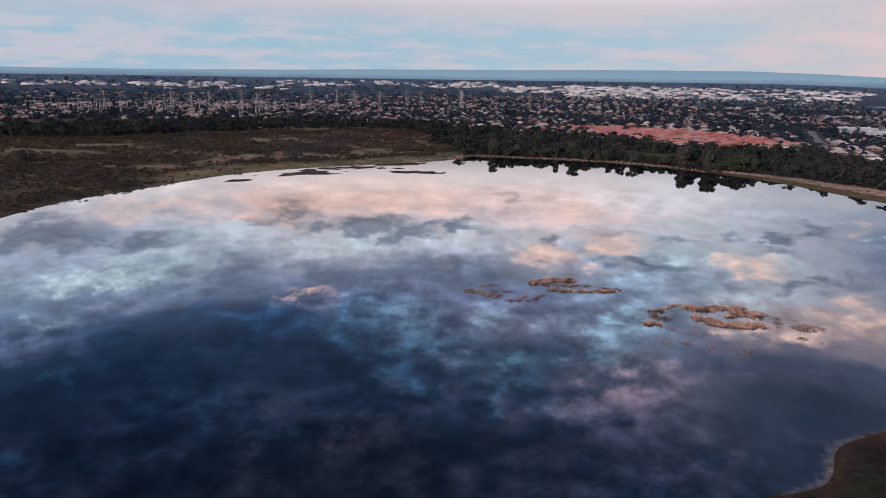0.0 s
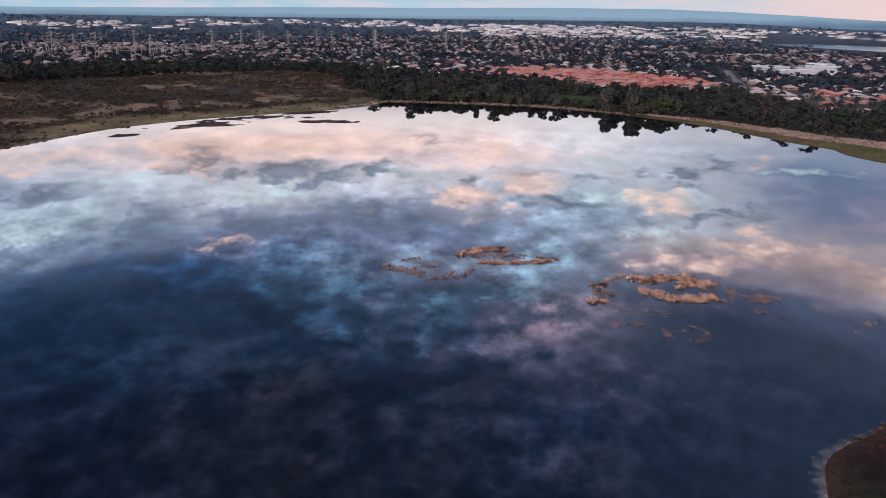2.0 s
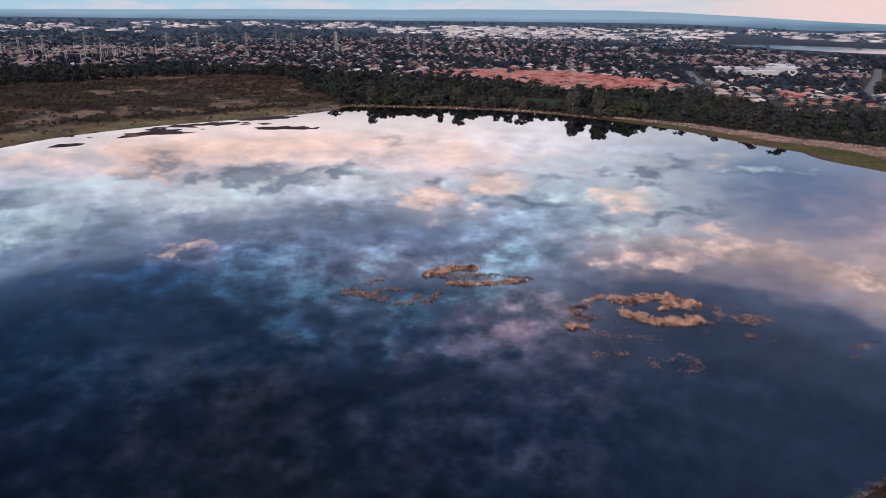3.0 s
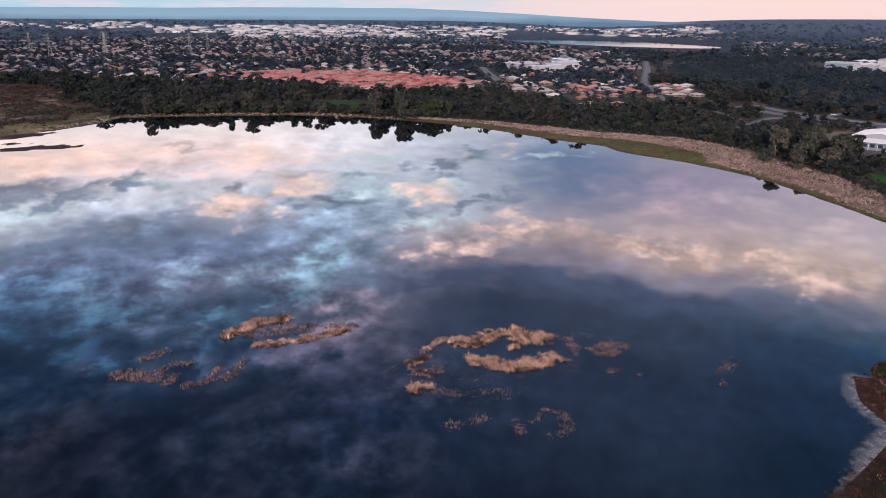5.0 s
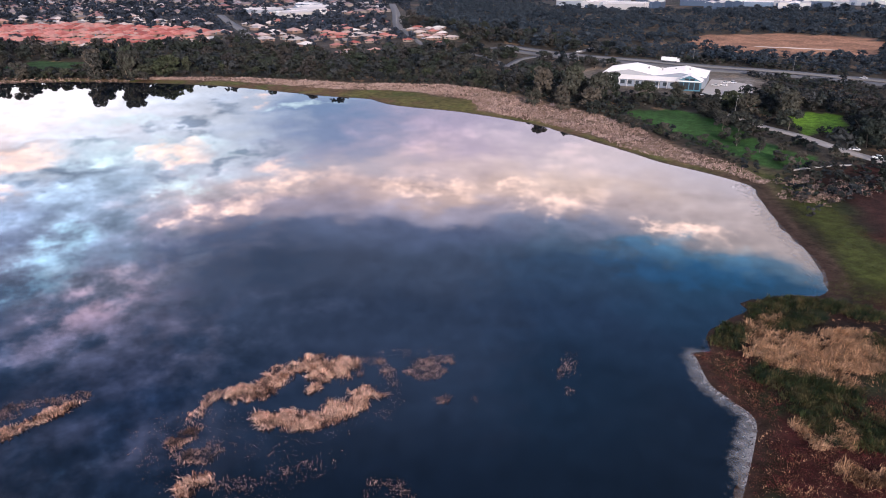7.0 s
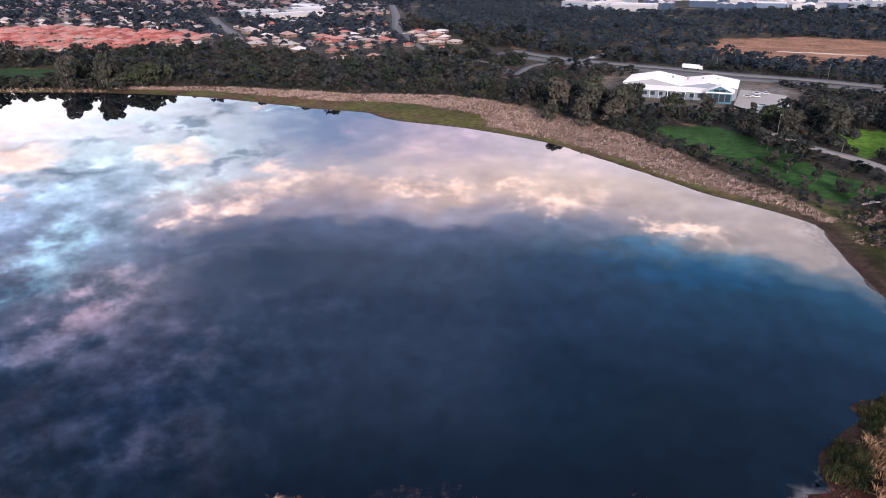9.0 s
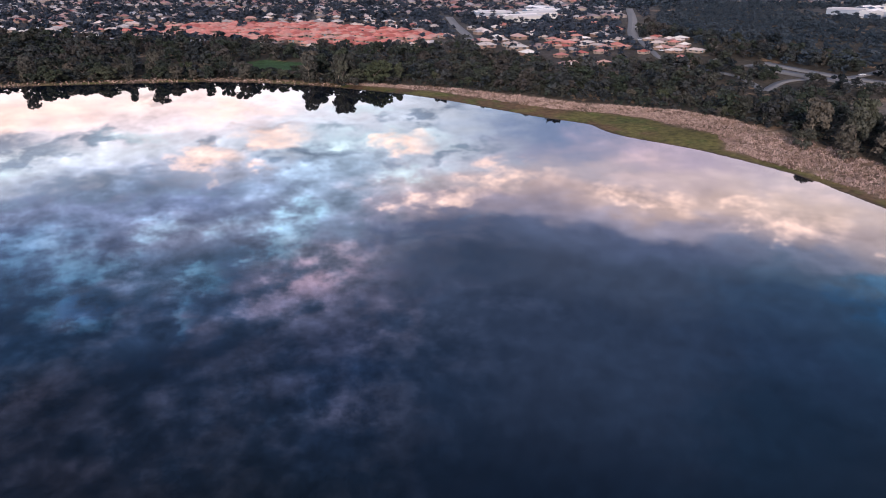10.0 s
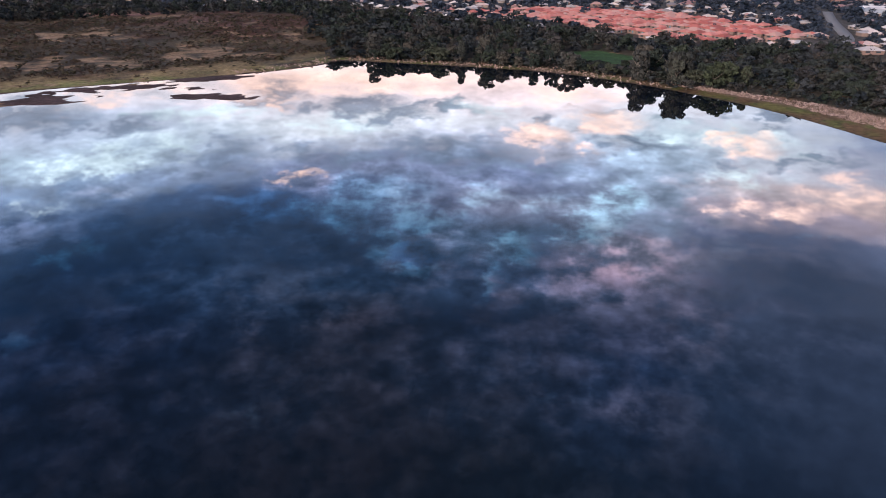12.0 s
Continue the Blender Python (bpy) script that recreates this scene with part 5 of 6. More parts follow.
reed_bed("reed_island", [(2.7, [(40.6, 233.0), (43.6, 233.0), (47, 234.4), (50.6, 235.6), (54.6, 235.2), (58, 233.2), (59.6, 231.2)]), (2.3, [(54, 231.2), (55.8, 229.4), (59, 229.2)]), (1.1, [(53.2, 227.4), (51.6, 227)])], 5, 8, 0.9, 0.10, 1.1, M_REED,
         "thick bed of dry golden reeds standing in the lake", 51, ragged=1.25)
reed_bed("reed_island", [(2.5, [(43.4, 222.2), (45.2, 219.8), (48.2, 217.8), (52.1, 217.6), (56.4, 218.6), (59.6, 220.6)]), (1.0, [(40.7, 224.4), (43, 222.6)])], 5, 8, 0.9, 0.10, 1.1, M_REED,
         "curved bed of dry golden reeds standing in the lake", 52, ragged=1.25)
reed_bed("reed_clump", [(1.3, [(30.6, 229.8), (31.8, 231.6), (33.6, 233), (35.6, 234.6), (37, 235.2)]), (1.9, [(26.8, 224.4), (28, 226.2), (29.4, 227.4)])], 3.4, 7, 0.75, 0.07, 1.0, M_REED, "patchy brown reeds rising from the water", 53, tone=(-0.3, 0.5))
reed_bed("reed_clump", [(1.7, [(26.8, 220.4), (28.6, 219.2), (31, 218.6)])], 3.4, 6, 0.7, 0.07, 1.0, M_DEADREED, "low dark brown reeds between two clumps", 68, tone=(0.1, 0.9))
reed_bed("reed_clump", [(1.5, [(25, 212.4), (26.2, 213.1), (27.4, 213.4)])], 5, 8, 0.85, 0.10, 0.9, M_REED, "small dense clump of golden reeds in the lake", 54)
reed_bed("drowned_reeds", [(2.0, [(71, 221.4), (74.5, 223.4), (78.5, 222)]), (1.6, [(71.4, 219), (75.6, 219.4)]), (1.1, [(64.5, 230.4), (67.1, 228.2)]), (1.1, [(66.4, 225), (67, 223.6), (65.6, 220.6)]), (0.8, [(62.8, 229.6), (61.6, 226.4)]),
                           (0.9, [(70, 210.6), (71, 210.4)]), (0.6, [(75.4, 207.7)])], 4.2, 4, 0.55, 0.06, 0.6, M_DEADREED,
         "thin reddish dead reeds half drowned in the lake", 55, tone=(0.1, 1.0), ragged=1.0)
reed_bed("drowned_reeds", [(1.5, [(94, 204.5), (97.5, 206.6), (101, 209)]), (0.7, [(90, 199), (92, 200)])], 2.4, 3, 0.5, 0.06, 0.6, M_DEADREED, "sparse dead reed stubs far out in the lake", 69, ragged=1.2)
reed_bed("drowned_reeds", [(1.1, [(44.6, 194.4), (49.5, 197.6), (52.2, 195.7), (51.3, 190.4), (48.1, 189.3)]), (0.9, [(41.6, 195.5), (41.8, 191.6)]), (1.6, [(29, 196.6), (35.6, 197.8)]), (1.4, [(39.6, 208), (41.6, 207.6)]), (1.3, [(28.6, 210.6), (32.2, 209)])], 1.9, 4, 0.6, 0.06, 0.6, M_DEADREED,
         "scattered dead reed stubs in dark shallow water", 56, tone=(0.0, 0.8), ragged=1.2)
reed_bed("drowned_reeds", [(4.5, [(33, 226), (37, 224), (38, 214)]), (4.0, [(25, 230), (24, 218)]), (3.5, [(30, 206), (44, 206)]), (2.5, [(44, 213), (58, 212)]), (2.2, [(61, 214), (65, 219)]), (2.0, [(62, 232), (80, 226)])], 1.2, 2, 0.3, 0.07, 0.7, M_DEADREED,
         "dark floating reed stubs between the reed clumps", 57, tone=(0.0, 0.7), ragged=1.1)
reed_bed("reed_island", [(2.1, [(-15.6, 249.8), (-12.4, 253.6), (-8, 256.6), (-2, 257.2)])], 5, 8, 0.95, 0.10, 0.9, M_REED, "low bed of olive-gold reeds in the lake", 58, tone=(-0.2, 0.7))
reed_bed("reed_island", [(1.4, [(-8.8, 242.4), (-3.2, 242.4), (2.3, 243.2)]), (1.4, [(4.3, 243.9), (9.5, 245.1), (14, 246.4)])], 5, 7, 0.8, 0.10, 0.9, M_REED, "narrow bed of olive and tan reeds in the lake", 59, tone=(-0.1, 0.8))
reed_bed("drowned_reeds", [(3.0, [(-10, 249.6), (-4, 249.4), (4, 250.4)]), (1.6, [(4, 252), (9, 250), (15, 249)])], 3.2, 5, 0.55, 0.07, 0.6, M_DEADREED, "dark sodden reeds between two reed beds", 60, tone=(0.0, 0.5), ragged=0.8)
reed_bed("drowned_reeds", [(1.3, [(-29.9, 233.8), (-26.6, 236.2), (-22.9, 236.3)]), (1.1, [(-23.4, 224.8), (-19.5, 226.4), (-17.4, 231.6)]), (1.0, [(-15.9, 226.4), (-12.9, 229), (-11.8, 234.6)]), (1.4, [(-34.5, 240.3), (-31, 243.8)]), (2.6, [(-38, 234), (-28, 229)])], 2.8, 5, 0.7, 0.065, 0.6, M_DEADREED,
         "broken arcs of reddish dead reeds in the lake", 61, tone=(0.2, 1.0), ragged=1.0)
# the near bank
reed_bed("reed_thicket", [(7.2, [(137, 184), (142.5, 181), (148, 175.5)]), (3.0, [(136, 173.5), (138, 176)]), (1.6, [(152, 184), (157, 180)])], 4.5, 7, 1.5, 0.09, 1.2, M_BANKREED, "flattened golden reeds on the marshy bank", 62, z=None, ragged=0.9)
reed_bed("reed_thicket", [(1.1, [(116.4, 170.4), (115.4, 167), (113.8, 164.8)]), (1.2, [(122.2, 165.6), (120.4, 163), (118.6, 161.6)]), (0.7, [(117, 165), (118.6, 164)])], 5, 7, 1.4, 0.09, 1.2, M_BANKREED, "clumps of dry golden reeds among green sedge", 63, z=None)
reed_bed("reed_thicket", [(2.2, [(138, 193), (142, 195), (150, 196)]), (2.0, [(112, 158), (118, 150), (130, 150)]), (3.0, [(160, 170), (168, 176)]), (2.0, [(95, 152), (102, 150)])], 3, 6, 1.3, 0.09, 1.2, M_BANKREED, "thin dry reeds among the sedge of the bank", 64, z=None, ragged=1.0, tone=(-0.3, 0.6))
reed_bed("sedge", [(3.4, [(132, 194.5), (137, 197.5)]), (3.6, [(148, 199), (158, 199.5), (166, 191.5), (168, 185)]), (2.6, [(146, 192.5), (156, 191)]), (4.0, [(127, 181), (130, 176), (132, 170)]), (5.0, [(124, 172), (122, 166), (124, 160)]), (3.5, [(146, 168), (156, 176)]), (3.5, [(140, 160), (156, 162)])], 4.0, 7, 1.2, 0.10, 0.8, M_GREENREED,
         "dark green sedge thicket on the lake bank", 65, z=None, tone=(0.0, 0.7), ragged=0.8)
reed_bed("reed_tufts", [(5, [(118, 182), (124, 191), (128, 184)]), (9, [(106, 162), (118, 160), (134, 166)]), (7, [(150, 172), (166, 184)]), (6, [(88, 152), (104, 156)])], 0.2, 6, 0.5, 0.06, 0.9, M_BANKREED, "scattered tan reed tufts over the marshy bank", 67, z=None, ragged=1.2)
reed_bed("samphire", [(4.5, [(123, 192), (120, 185), (117, 178)]), (3.0, [(126, 187), (130, 184)]), (7, [(104, 166), (113, 160), (122, 150)]), (5, [(130, 166), (142, 158)]), (8, [(80, 146), (96, 152), (112, 146)]), (6, [(150, 164), (172, 170)])], 2.2, 6, 0.36, 0.08, 0.8, M_REDPLANT,
         "low red samphire on wet mud", 66, z=None, tone=(-0.1, 1.0), ragged=1.0)

reed_bed("grass_strip", [(7, [(178, 191), (196, 196), (212, 214), (228, 232), (246, 250)])], 2.2, 3, 0.3, 0.09, 0.7, M_GRASS, "short olive-green grass behind the mud of the shore", 72, z=None, tone=(0.1, 0.9), ragged=0.9)
reed_bed("reed_tufts", [(7, [(236, 240), (250, 242), (262, 236)]), (4, [(246, 254), (258, 252)])], 1.2, 6, 0.8, 0.12, 1.0, M_PALEREED, "pale dry tufts between the grass and the park", 73, z=None, ragged=1.3)

# reeds along the east shore, between the mud and the trees
r = np.random.default_rng(70)
x, y = r.uniform(80, 300, 100000), r.uniform(255, 665, 100000)
d = shore_distance(x, y)
inner, outer = reed_limits(y)
wave = value_noise(x, y, 26, 1) - 0.5
ok = (d > inner + 9 * wave) & (d < outer + 10 * wave) & (value_noise(x, y, 9, 5) + r.uniform(-0.25, 0.25, len(x)) > 0.41) & (y > 258) & (x > 100)
x, y = x[ok], y[ok]
V, F, T = blades(x, y, height(x, y) - 0.05, r, 7, 1.2, 0.17, 1.3, np.clip(value_noise(x, y, 9, 2) * 1.5 - 0.3 + r.normal(0.05, 0.15, len(x)), 0, 1))
tagged(new("reed_belt", mesh_from("reed_belt", V, F, [M_PALEREED], T)), "long belt of pale pinkish dry reeds along the shore", "reeds", kind="stuff")
r = np.random.default_rng(71)
x, y = r.uniform(-330, 100, 40000), r.uniform(300, 720, 40000)
d = shore_distance(x, y)
ok = (d > 1.5) & (d < 10 + 12 * value_noise(x, y, 30, 3)) & (value_noise(x, y, 12, 5) + r.uniform(-0.25, 0.25, len(x)) > 0.45) & (y > 560 - 0.4 * x)
x, y = x[ok], y[ok]
V, F, T = blades(x, y, height(x, y) - 0.05, r, 5, 1.0, 0.28, 0.5, np.clip(0.6 + r.normal(0.1, 0.25, len(x)), 0, 1))
tagged(new("shore_grass", mesh_from("shore_grass", V, F, [M_PALEREED], T)), "tufted dry grass along the mud shore", "grass", kind="stuff")


# ---- pale scum drifted against the near bank, and painted ripple sheen in the bay
def scum_and_sheen():
    P = np.array([p for p in SHORE[:210] if 40 < p[0] < 240 and 110 < p[1] < 266])
    C = np.concatenate([np.linspace(a, b, 8, endpoint=False) for a, b in zip(P[:-1], P[1:])])
    T = np.gradient(C, axis=0)
    T /= np.linalg.norm(T, axis=1)[:, None]
    out = np.stack([-T[:, 1], T[:, 0]], -1)
    wash = 0.5 * np.exp(-((C[:, 0] - 58) / 16) ** 2) + np.exp(-((C[:, 0] - 105) / 12) ** 2) + 0.55 * np.exp(-((C[:, 0] - 120) / 6) ** 2)
    # faint wide strip in the bay: painted stand-in for sky mirrored by ripples
    ripple_sheen = step(C[:, 0], 166, 180)
    wide = 1.1 + 2.9 * wash + 6.0 * ripple_sheen
    V, tone, rows = [], [], 6
    for k in range(rows):
        w = k / (rows - 1)
        off = -0.6 + (wide + 0.6) * w
        V.append(np.column_stack([C + out * off[:, None], np.full(len(C), 0.03 + 0.03 * (1 - w))]))
        tone.append((0.12 + 0.62 * wash + 0.22 * ripple_sheen) * (1 - w ** 1.5))
    n = len(C)
    F = [(k * n + i, k * n + i + 1, (k + 1) * n + i + 1, (k + 1) * n + i) for k in range(rows - 1) for i in range(n - 1)]
    tagged(new("scum", mesh_from("scum", np.concatenate(V), F, [M_SCUM_SHEEN], np.concatenate(tone), smooth=True)), "pale scum washed against the muddy bank, with painted ripple sheen", "scum", kind="stuff")


scum_and_sheen()


# ---------------------------------------------------------------- houses
def hip_roof(bm, w, l, z0, rise, over=0.5, thick=0.18):
    """A hipped roof over w x l, with eaves of some thickness."""
    a, b = w / 2 + over, l / 2 + over
    rd = max(0.3, b - a)
    low = [bm.verts.new((sx * a, sy * b, z0 - thick)) for sx, sy in ((-1, -1), (1, -1), (1, 1), (-1, 1))]
    eave = [bm.verts.new((sx * a, sy * b, z0)) for sx, sy in ((-1, -1), (1, -1), (1, 1), (-1, 1))]
    r0, r1 = bm.verts.new((0, -rd, z0 + rise)), bm.verts.new((0, rd, z0 + rise))
    bm.faces.new((eave[0], eave[1], r0))
    bm.faces.new((eave[1], eave[2], r1, r0))
    bm.faces.new((eave[2], eave[3], r1))
    bm.faces.new((eave[3], eave[0], r0, r1))
    bm.faces.new(low[::-1])
    for k in range(4):
        bm.faces.new((low[k], low[(k + 1) % 4], eave[(k + 1) % 4], eave[k]))
    return bm


def make_house(w, l, wing, roof, label, group):
    h = empty("house", label, "house", group)
    bm = box(bmesh.new(), -w / 2, w / 2, -l / 2, l / 2, -0.8, 2.7)
    if wing:
        box(bm, w / 2 - 0.2, w / 2 + wing, -l / 2 + 0.6, l * 0.1, -0.8, 2.68)
    wall = part("wall", bm, M_WALL, h)
    part("roof", hip_roof(bmesh.new(), w, l, 2.7, w * 0.22), roof, h)
    if wing:
        bm = hip_roof(bmesh.new(), l * 0.55, wing + w * 0.6, 2.69, w * 0.17)
        bmesh.ops.rotate(bm, verts=bm.verts, cent=(0, 0, 0), matrix=Matrix.Rotation(radians(90), 3, "Z"))
        bmesh.ops.translate(bm, verts=bm.verts, vec=(w / 2 + wing / 2 - w * 0.3, -l * 0.2, 0))
        part("roof", bm, roof, h)
    for sx, y0, y1 in ((-1, -l * 0.35, -l * 0.15), (-1, l * 0.1, l * 0.3), (1, l * 0.2, l * 0.38)):
        bm = box(bmesh.new(), *sorted((sx * w / 2, sx * (w / 2 + 0.05))), y0, y1, 0.9, 2.2)
        part("window", bm, M_WINDOW, wall)
    for sy, x0, x1 in ((-1, -w * 0.32, -w * 0.05), (1, w * 0.05, w * 0.32)):
        bm = box(bmesh.new(), x0, x1, *sorted((sy * l / 2, sy * (l / 2 + 0.05))), 0.9, 2.2)
        part("window", bm, M_WINDOW, wall)
    part("door", box(bmesh.new(), w * 0.12, w * 0.24, -l / 2 - 0.06, -l / 2, 0, 2.05), M_BLUE, wall)
    return h


def place_house(src, x, y, turn, s=1.0):
    t = copy_thing(src, pose(x, y, level(x, y) + 0.25, 0, 0, turn))
    t.scale = (s, s, s)


RED = [make_house(10.5, 15, 0, M_REDROOF, "single-storey unit with an orange-red tiled hip roof", "red-roofed estate"),
       make_house(9.5, 12.5, 4, M_REDROOF, "single-storey unit with a stepped orange-red tiled roof", "red-roofed estate")]
MIXED = [make_house(11, 17, 5, M_ROOF, "single-storey brick house with a tiled hip roof", "houses of the suburb"),
         make_house(12, 15, 0, M_ROOF, "plain brick house under a broad hip roof", "houses of the suburb")]
random.seed(5)
hx, hy = math.cos(radians(-41)), math.sin(radians(-41))
for i in range(-14, 26):
    for j in range(-14, 16):
        u, v = i * 12.0 + random.uniform(-0.8, 0.8), j * 16.0 + (4 if j % 2 else 0) + random.uniform(-0.8, 0.8)
        x, y = 60 + u * hx - v * hy, 880 + u * hy + v * hx
        if in_quad(x, y, ESTATE) and random.random() < 0.86:
            place_house(RED[(i + j) % 2], x, y, -41 + random.choice((0, 0, 180, 180, 90)) + random.uniform(-2, 2), random.uniform(0.8, 0.95))
CLUSTER = [(268, 670), (300, 648), (345, 700), (350, 760), (398, 916), (470, 990), (330, 880), (292, 780)]
for i in range(-12, 16):
    for j in range(-12, 16):
        x, y = 330 + i * 16 + random.uniform(-2, 2), 790 + j * 19 + random.uniform(-2, 2)
        if in_quad(x, y, CLUSTER) and along([(346, 646), (362, 700), (420, 830), (528, 1022)], x, y) > 17 and random.random() < 0.72:
            place_house(random.choice((RED[0], RED[1], MIXED[0], MIXED[1], MIXED[0])), x, y, random.choice((20, 110, 200)) + random.uniform(-4, 4), random.uniform(0.6, 0.74))
EAST_ROW = [(330, 648), (350, 622), (372, 640), (404, 700), (440, 770), (412, 792), (366, 735)]
for i in range(-12, 16):
    for j in range(-12, 16):
        x, y = 390 + i * 15 + random.uniform(-2, 2), 700 + j * 17 + random.uniform(-2, 2)
        if in_quad(x, y, EAST_ROW) and along([(342, 535), (359, 587), (346, 646), (362, 700), (396, 776)], x, y) > 9 and random.random() < 0.75:
            place_house(random.choice((MIXED[0], MIXED[1], MIXED[0], RED[1])), x, y, random.choice((28, 118, 208)) + random.uniform(-4, 4), random.uniform(0.6, 0.72))
near_houses, placed_n = [], 0
for i in range(-60, 30):
    for j in range(0, 40):
        x, y = i * 21 + random.uniform(-3, 3) + j * 3, 660 + j * 26 + random.uniform(-3, 3)
        if suburb_at(np.array([x]), np.array([y]))[0] < 0.5 or in_quad(x, y, EAST_ROW) or in_quad(x, y, ESTATE) or in_quad(x, y, CLUSTER):
            continue
        if along([(342, 535), (359, 587), (346, 646), (362, 700), (420, 830), (528, 1022), (640, 1230)], x, y) < 16 or along([(236, 800), (254, 858), (281, 993), (310, 1120)], x, y) < 14:
            continue
        if not lake_view(np.array([x]), np.array([y]))[0]:
            continue
        if float(value_noise(np.array([x]), np.array([y]), 110, 3)[0]) < 0.36:
            continue
        if random.random() < (0.28 if y < 1050 else 0.5):
            continue
        near_houses.append((x, y, random.choice((8, 98, 188, 278)) + random.uniform(-6, 6)))
near_houses.sort(key=lambda h: math.hypot(h[0] - 40, h[1] - 200))
for x, y, turn in near_houses[:130]:
    place_house(MIXED[placed_n % 2], x, y, turn, random.uniform(0.75, 0.95))
    placed_n += 1
for t in RED + MIXED:
    for o in (*t.children_recursive, t):
        bpy.data.objects.remove(o, do_unlink=True)


def block_arrays(w, l, h, rise):
    """Triangles of a box with a hipped lid; the last ones are the lid."""
    a, b, e = w / 2, l / 2, 0.5
    V = [(-a, -b, -1), (a, -b, -1), (a, b, -1), (-a, b, -1), (-a, -b, h), (a, -b, h), (a, b, h), (-a, b, h),
         (-a - e, -b - e, h), (a + e, -b - e, h), (a + e, b + e, h), (-a - e, b + e, h), (0, -(b - a), h + rise), (0, b - a, h + rise)]
    F = [(0, 1, 5), (0, 5, 4), (1, 2, 6), (1, 6, 5), (2, 3, 7), (2, 7, 6), (3, 0, 4), (3, 4, 7),
         (8, 9, 12), (9, 10, 13), (9, 13, 12), (10, 11, 13), (11, 8, 12), (11, 12, 13)]
    return np.array(V, float), np.array(F), np.array([0] * 8 + [1] * 6)


hv, hf, hm = block_arrays(11.5, 16, 2.7, 2.4)
r = np.random.default_rng(15)
rest = [(h[0], h[1], radians(h[2])) for h in near_houses[130:]]
a, dd = np.radians(r.uniform(-58, 30, 3600)), 1000 * 2.7 ** r.uniform(0, 1, 3600)
X, Y = dd * np.sin(a), 100 + dd * np.cos(a)
X, Y = np.round(X / 24) * 24 + r.uniform(-3, 3, len(X)), np.round(Y / 30) * 30 + r.uniform(-3, 3, len(Y))
ok = (suburb_at(X, Y) > 0.5) & lake_view(X, Y) & (Y > 1650) & (value_noise(X, Y, 170, 3) > 0.4) & ~((Y < 1720) & (np.abs(X) < 600))
rest += [(x, y, t) for x, y, t in zip(X[ok], Y[ok], r.choice((0.1, 1.67), int(ok.sum())))]
for a0, a1, d0, d1, n in ((36, 43, 1550, 2500, 170), (44, 56, 2500, 3600, 200), (24, 36, 2700, 3600, 60)):
    a, dd = np.radians(r.uniform(a0, a1, n)), r.uniform(d0, d1, n)
    X, Y = dd * np.sin(a), 100 + dd * np.cos(a)
    X, Y = np.round(X / 26) * 26 + r.uniform(-3, 3, n), np.round(Y / 32) * 32 + r.uniform(-3, 3, n)
    ok = lake_view(X, Y) & (value_noise(X, Y, 210, 6) > 0.42)
    rest += [(x, y, t) for x, y, t in zip(X[ok], Y[ok], r.choice((0.5, 2.07), int(ok.sum())))]
rest = np.array(rest)
far_rows = np.column_stack([rest[:, 0], rest[:, 1], height(rest[:, 0], rest[:, 1]), rest[:, 2], np.full(len(rest), 1.0), r.uniform(0.9, 1.3, len(rest)), r.random(len(rest))])
tagged(new("suburb_houses", scatter("suburb_houses", (hv, hf), far_rows, [M_WALLS, M_ROOFS], hm)), "low brick houses with red, grey and pale roofs in the far suburb", "houses", kind="stuff")

# pale factory roofs towards the horizon
wv, wf, wm = block_arrays(46, 60, 6, 1.5)
rows = []
for a0, a1, d0, d1, n in ((-47, -29, 3400, 3900, 80), (-26, -8, 3500, 4300, 90), (-8, 4, 3100, 3900, 80), (-3, 19, 2600, 4000, 240), (20, 34, 3000, 4300, 90), (48, 62, 1500, 1900, 40), (-36, -24, 3000, 3500, 12)):
    a, dd = np.radians(r.uniform(a0, a1, n)), r.uniform(d0, d1, n)
    x, y = dd * np.sin(a), 100 + dd * np.cos(a)
    clear_of_lake = lake_view(x, y)
    x, y, n = x[clear_of_lake], y[clear_of_lake], int(clear_of_lake.sum())
    rows.append(np.column_stack([x, y, height(x, y), r.choice((0.3, 1.87), n), r.uniform(0.3, 0.9, n) + 0.5 * r.random(n) ** 3, r.uniform(0.6, 1.2, n), r.random(n)]))
tagged(new("warehouses", scatter("warehouses", (wv, wf), np.concatenate(rows), [M_SHEDS, M_SHEDS], wm)), "pale flat-roofed warehouses far off below the hills", "warehouses", kind="stuff")


# ---------------------------------------------------------------- white hall, sheds, shops
def gable_roof(bm, x0, x1, y0, y1, z0, z1, over=0.6, thick=0.25):
    """A gabled roof with its ridge along x."""
    ym = (y0 + y1) / 2
    prof = [(y0 - over, z0), (ym, z1), (y1 + over, z0), (y1 + over, z0 - thick), (ym, z1 - thick), (y0 - over, z0 - thick)]
    A = [bm.verts.new((x0 - over, py, pz)) for py, pz in prof]
    B = [bm.verts.new((x1 + over, py, pz)) for py, pz in prof]
    for k in range(6):
        bm.faces.new((A[k], B[k], B[(k + 1) % 6], A[(k + 1) % 6]))
    bm.faces.new((A[0], A[1], A[4], A[5]))
    bm.faces.new((A[1], A[2], A[3], A[4]))
    bm.faces.new((B[5], B[4], B[1], B[0]))
    bm.faces.new((B[4], B[3], B[2], B[1]))
    return bm


def gable_wall(bm, x0, x1, y0, y1, z0, z1, z2):
    ym = (y0 + y1) / 2
    prof = [(y0, z0), (y1, z0), (y1, z1), (ym, z2), (y0, z1)]
    A = [bm.verts.new((x0, py, pz)) for py, pz in prof]
    B = [bm.verts.new((x1, py, pz)) for py, pz in prof]
    for k in range(5):
        bm.faces.new((A[k], A[(k + 1) % 5], B[(k + 1) % 5], B[k]))
    bm.faces.new(A[::-1])
    bm.faces.new(B)
    return bm


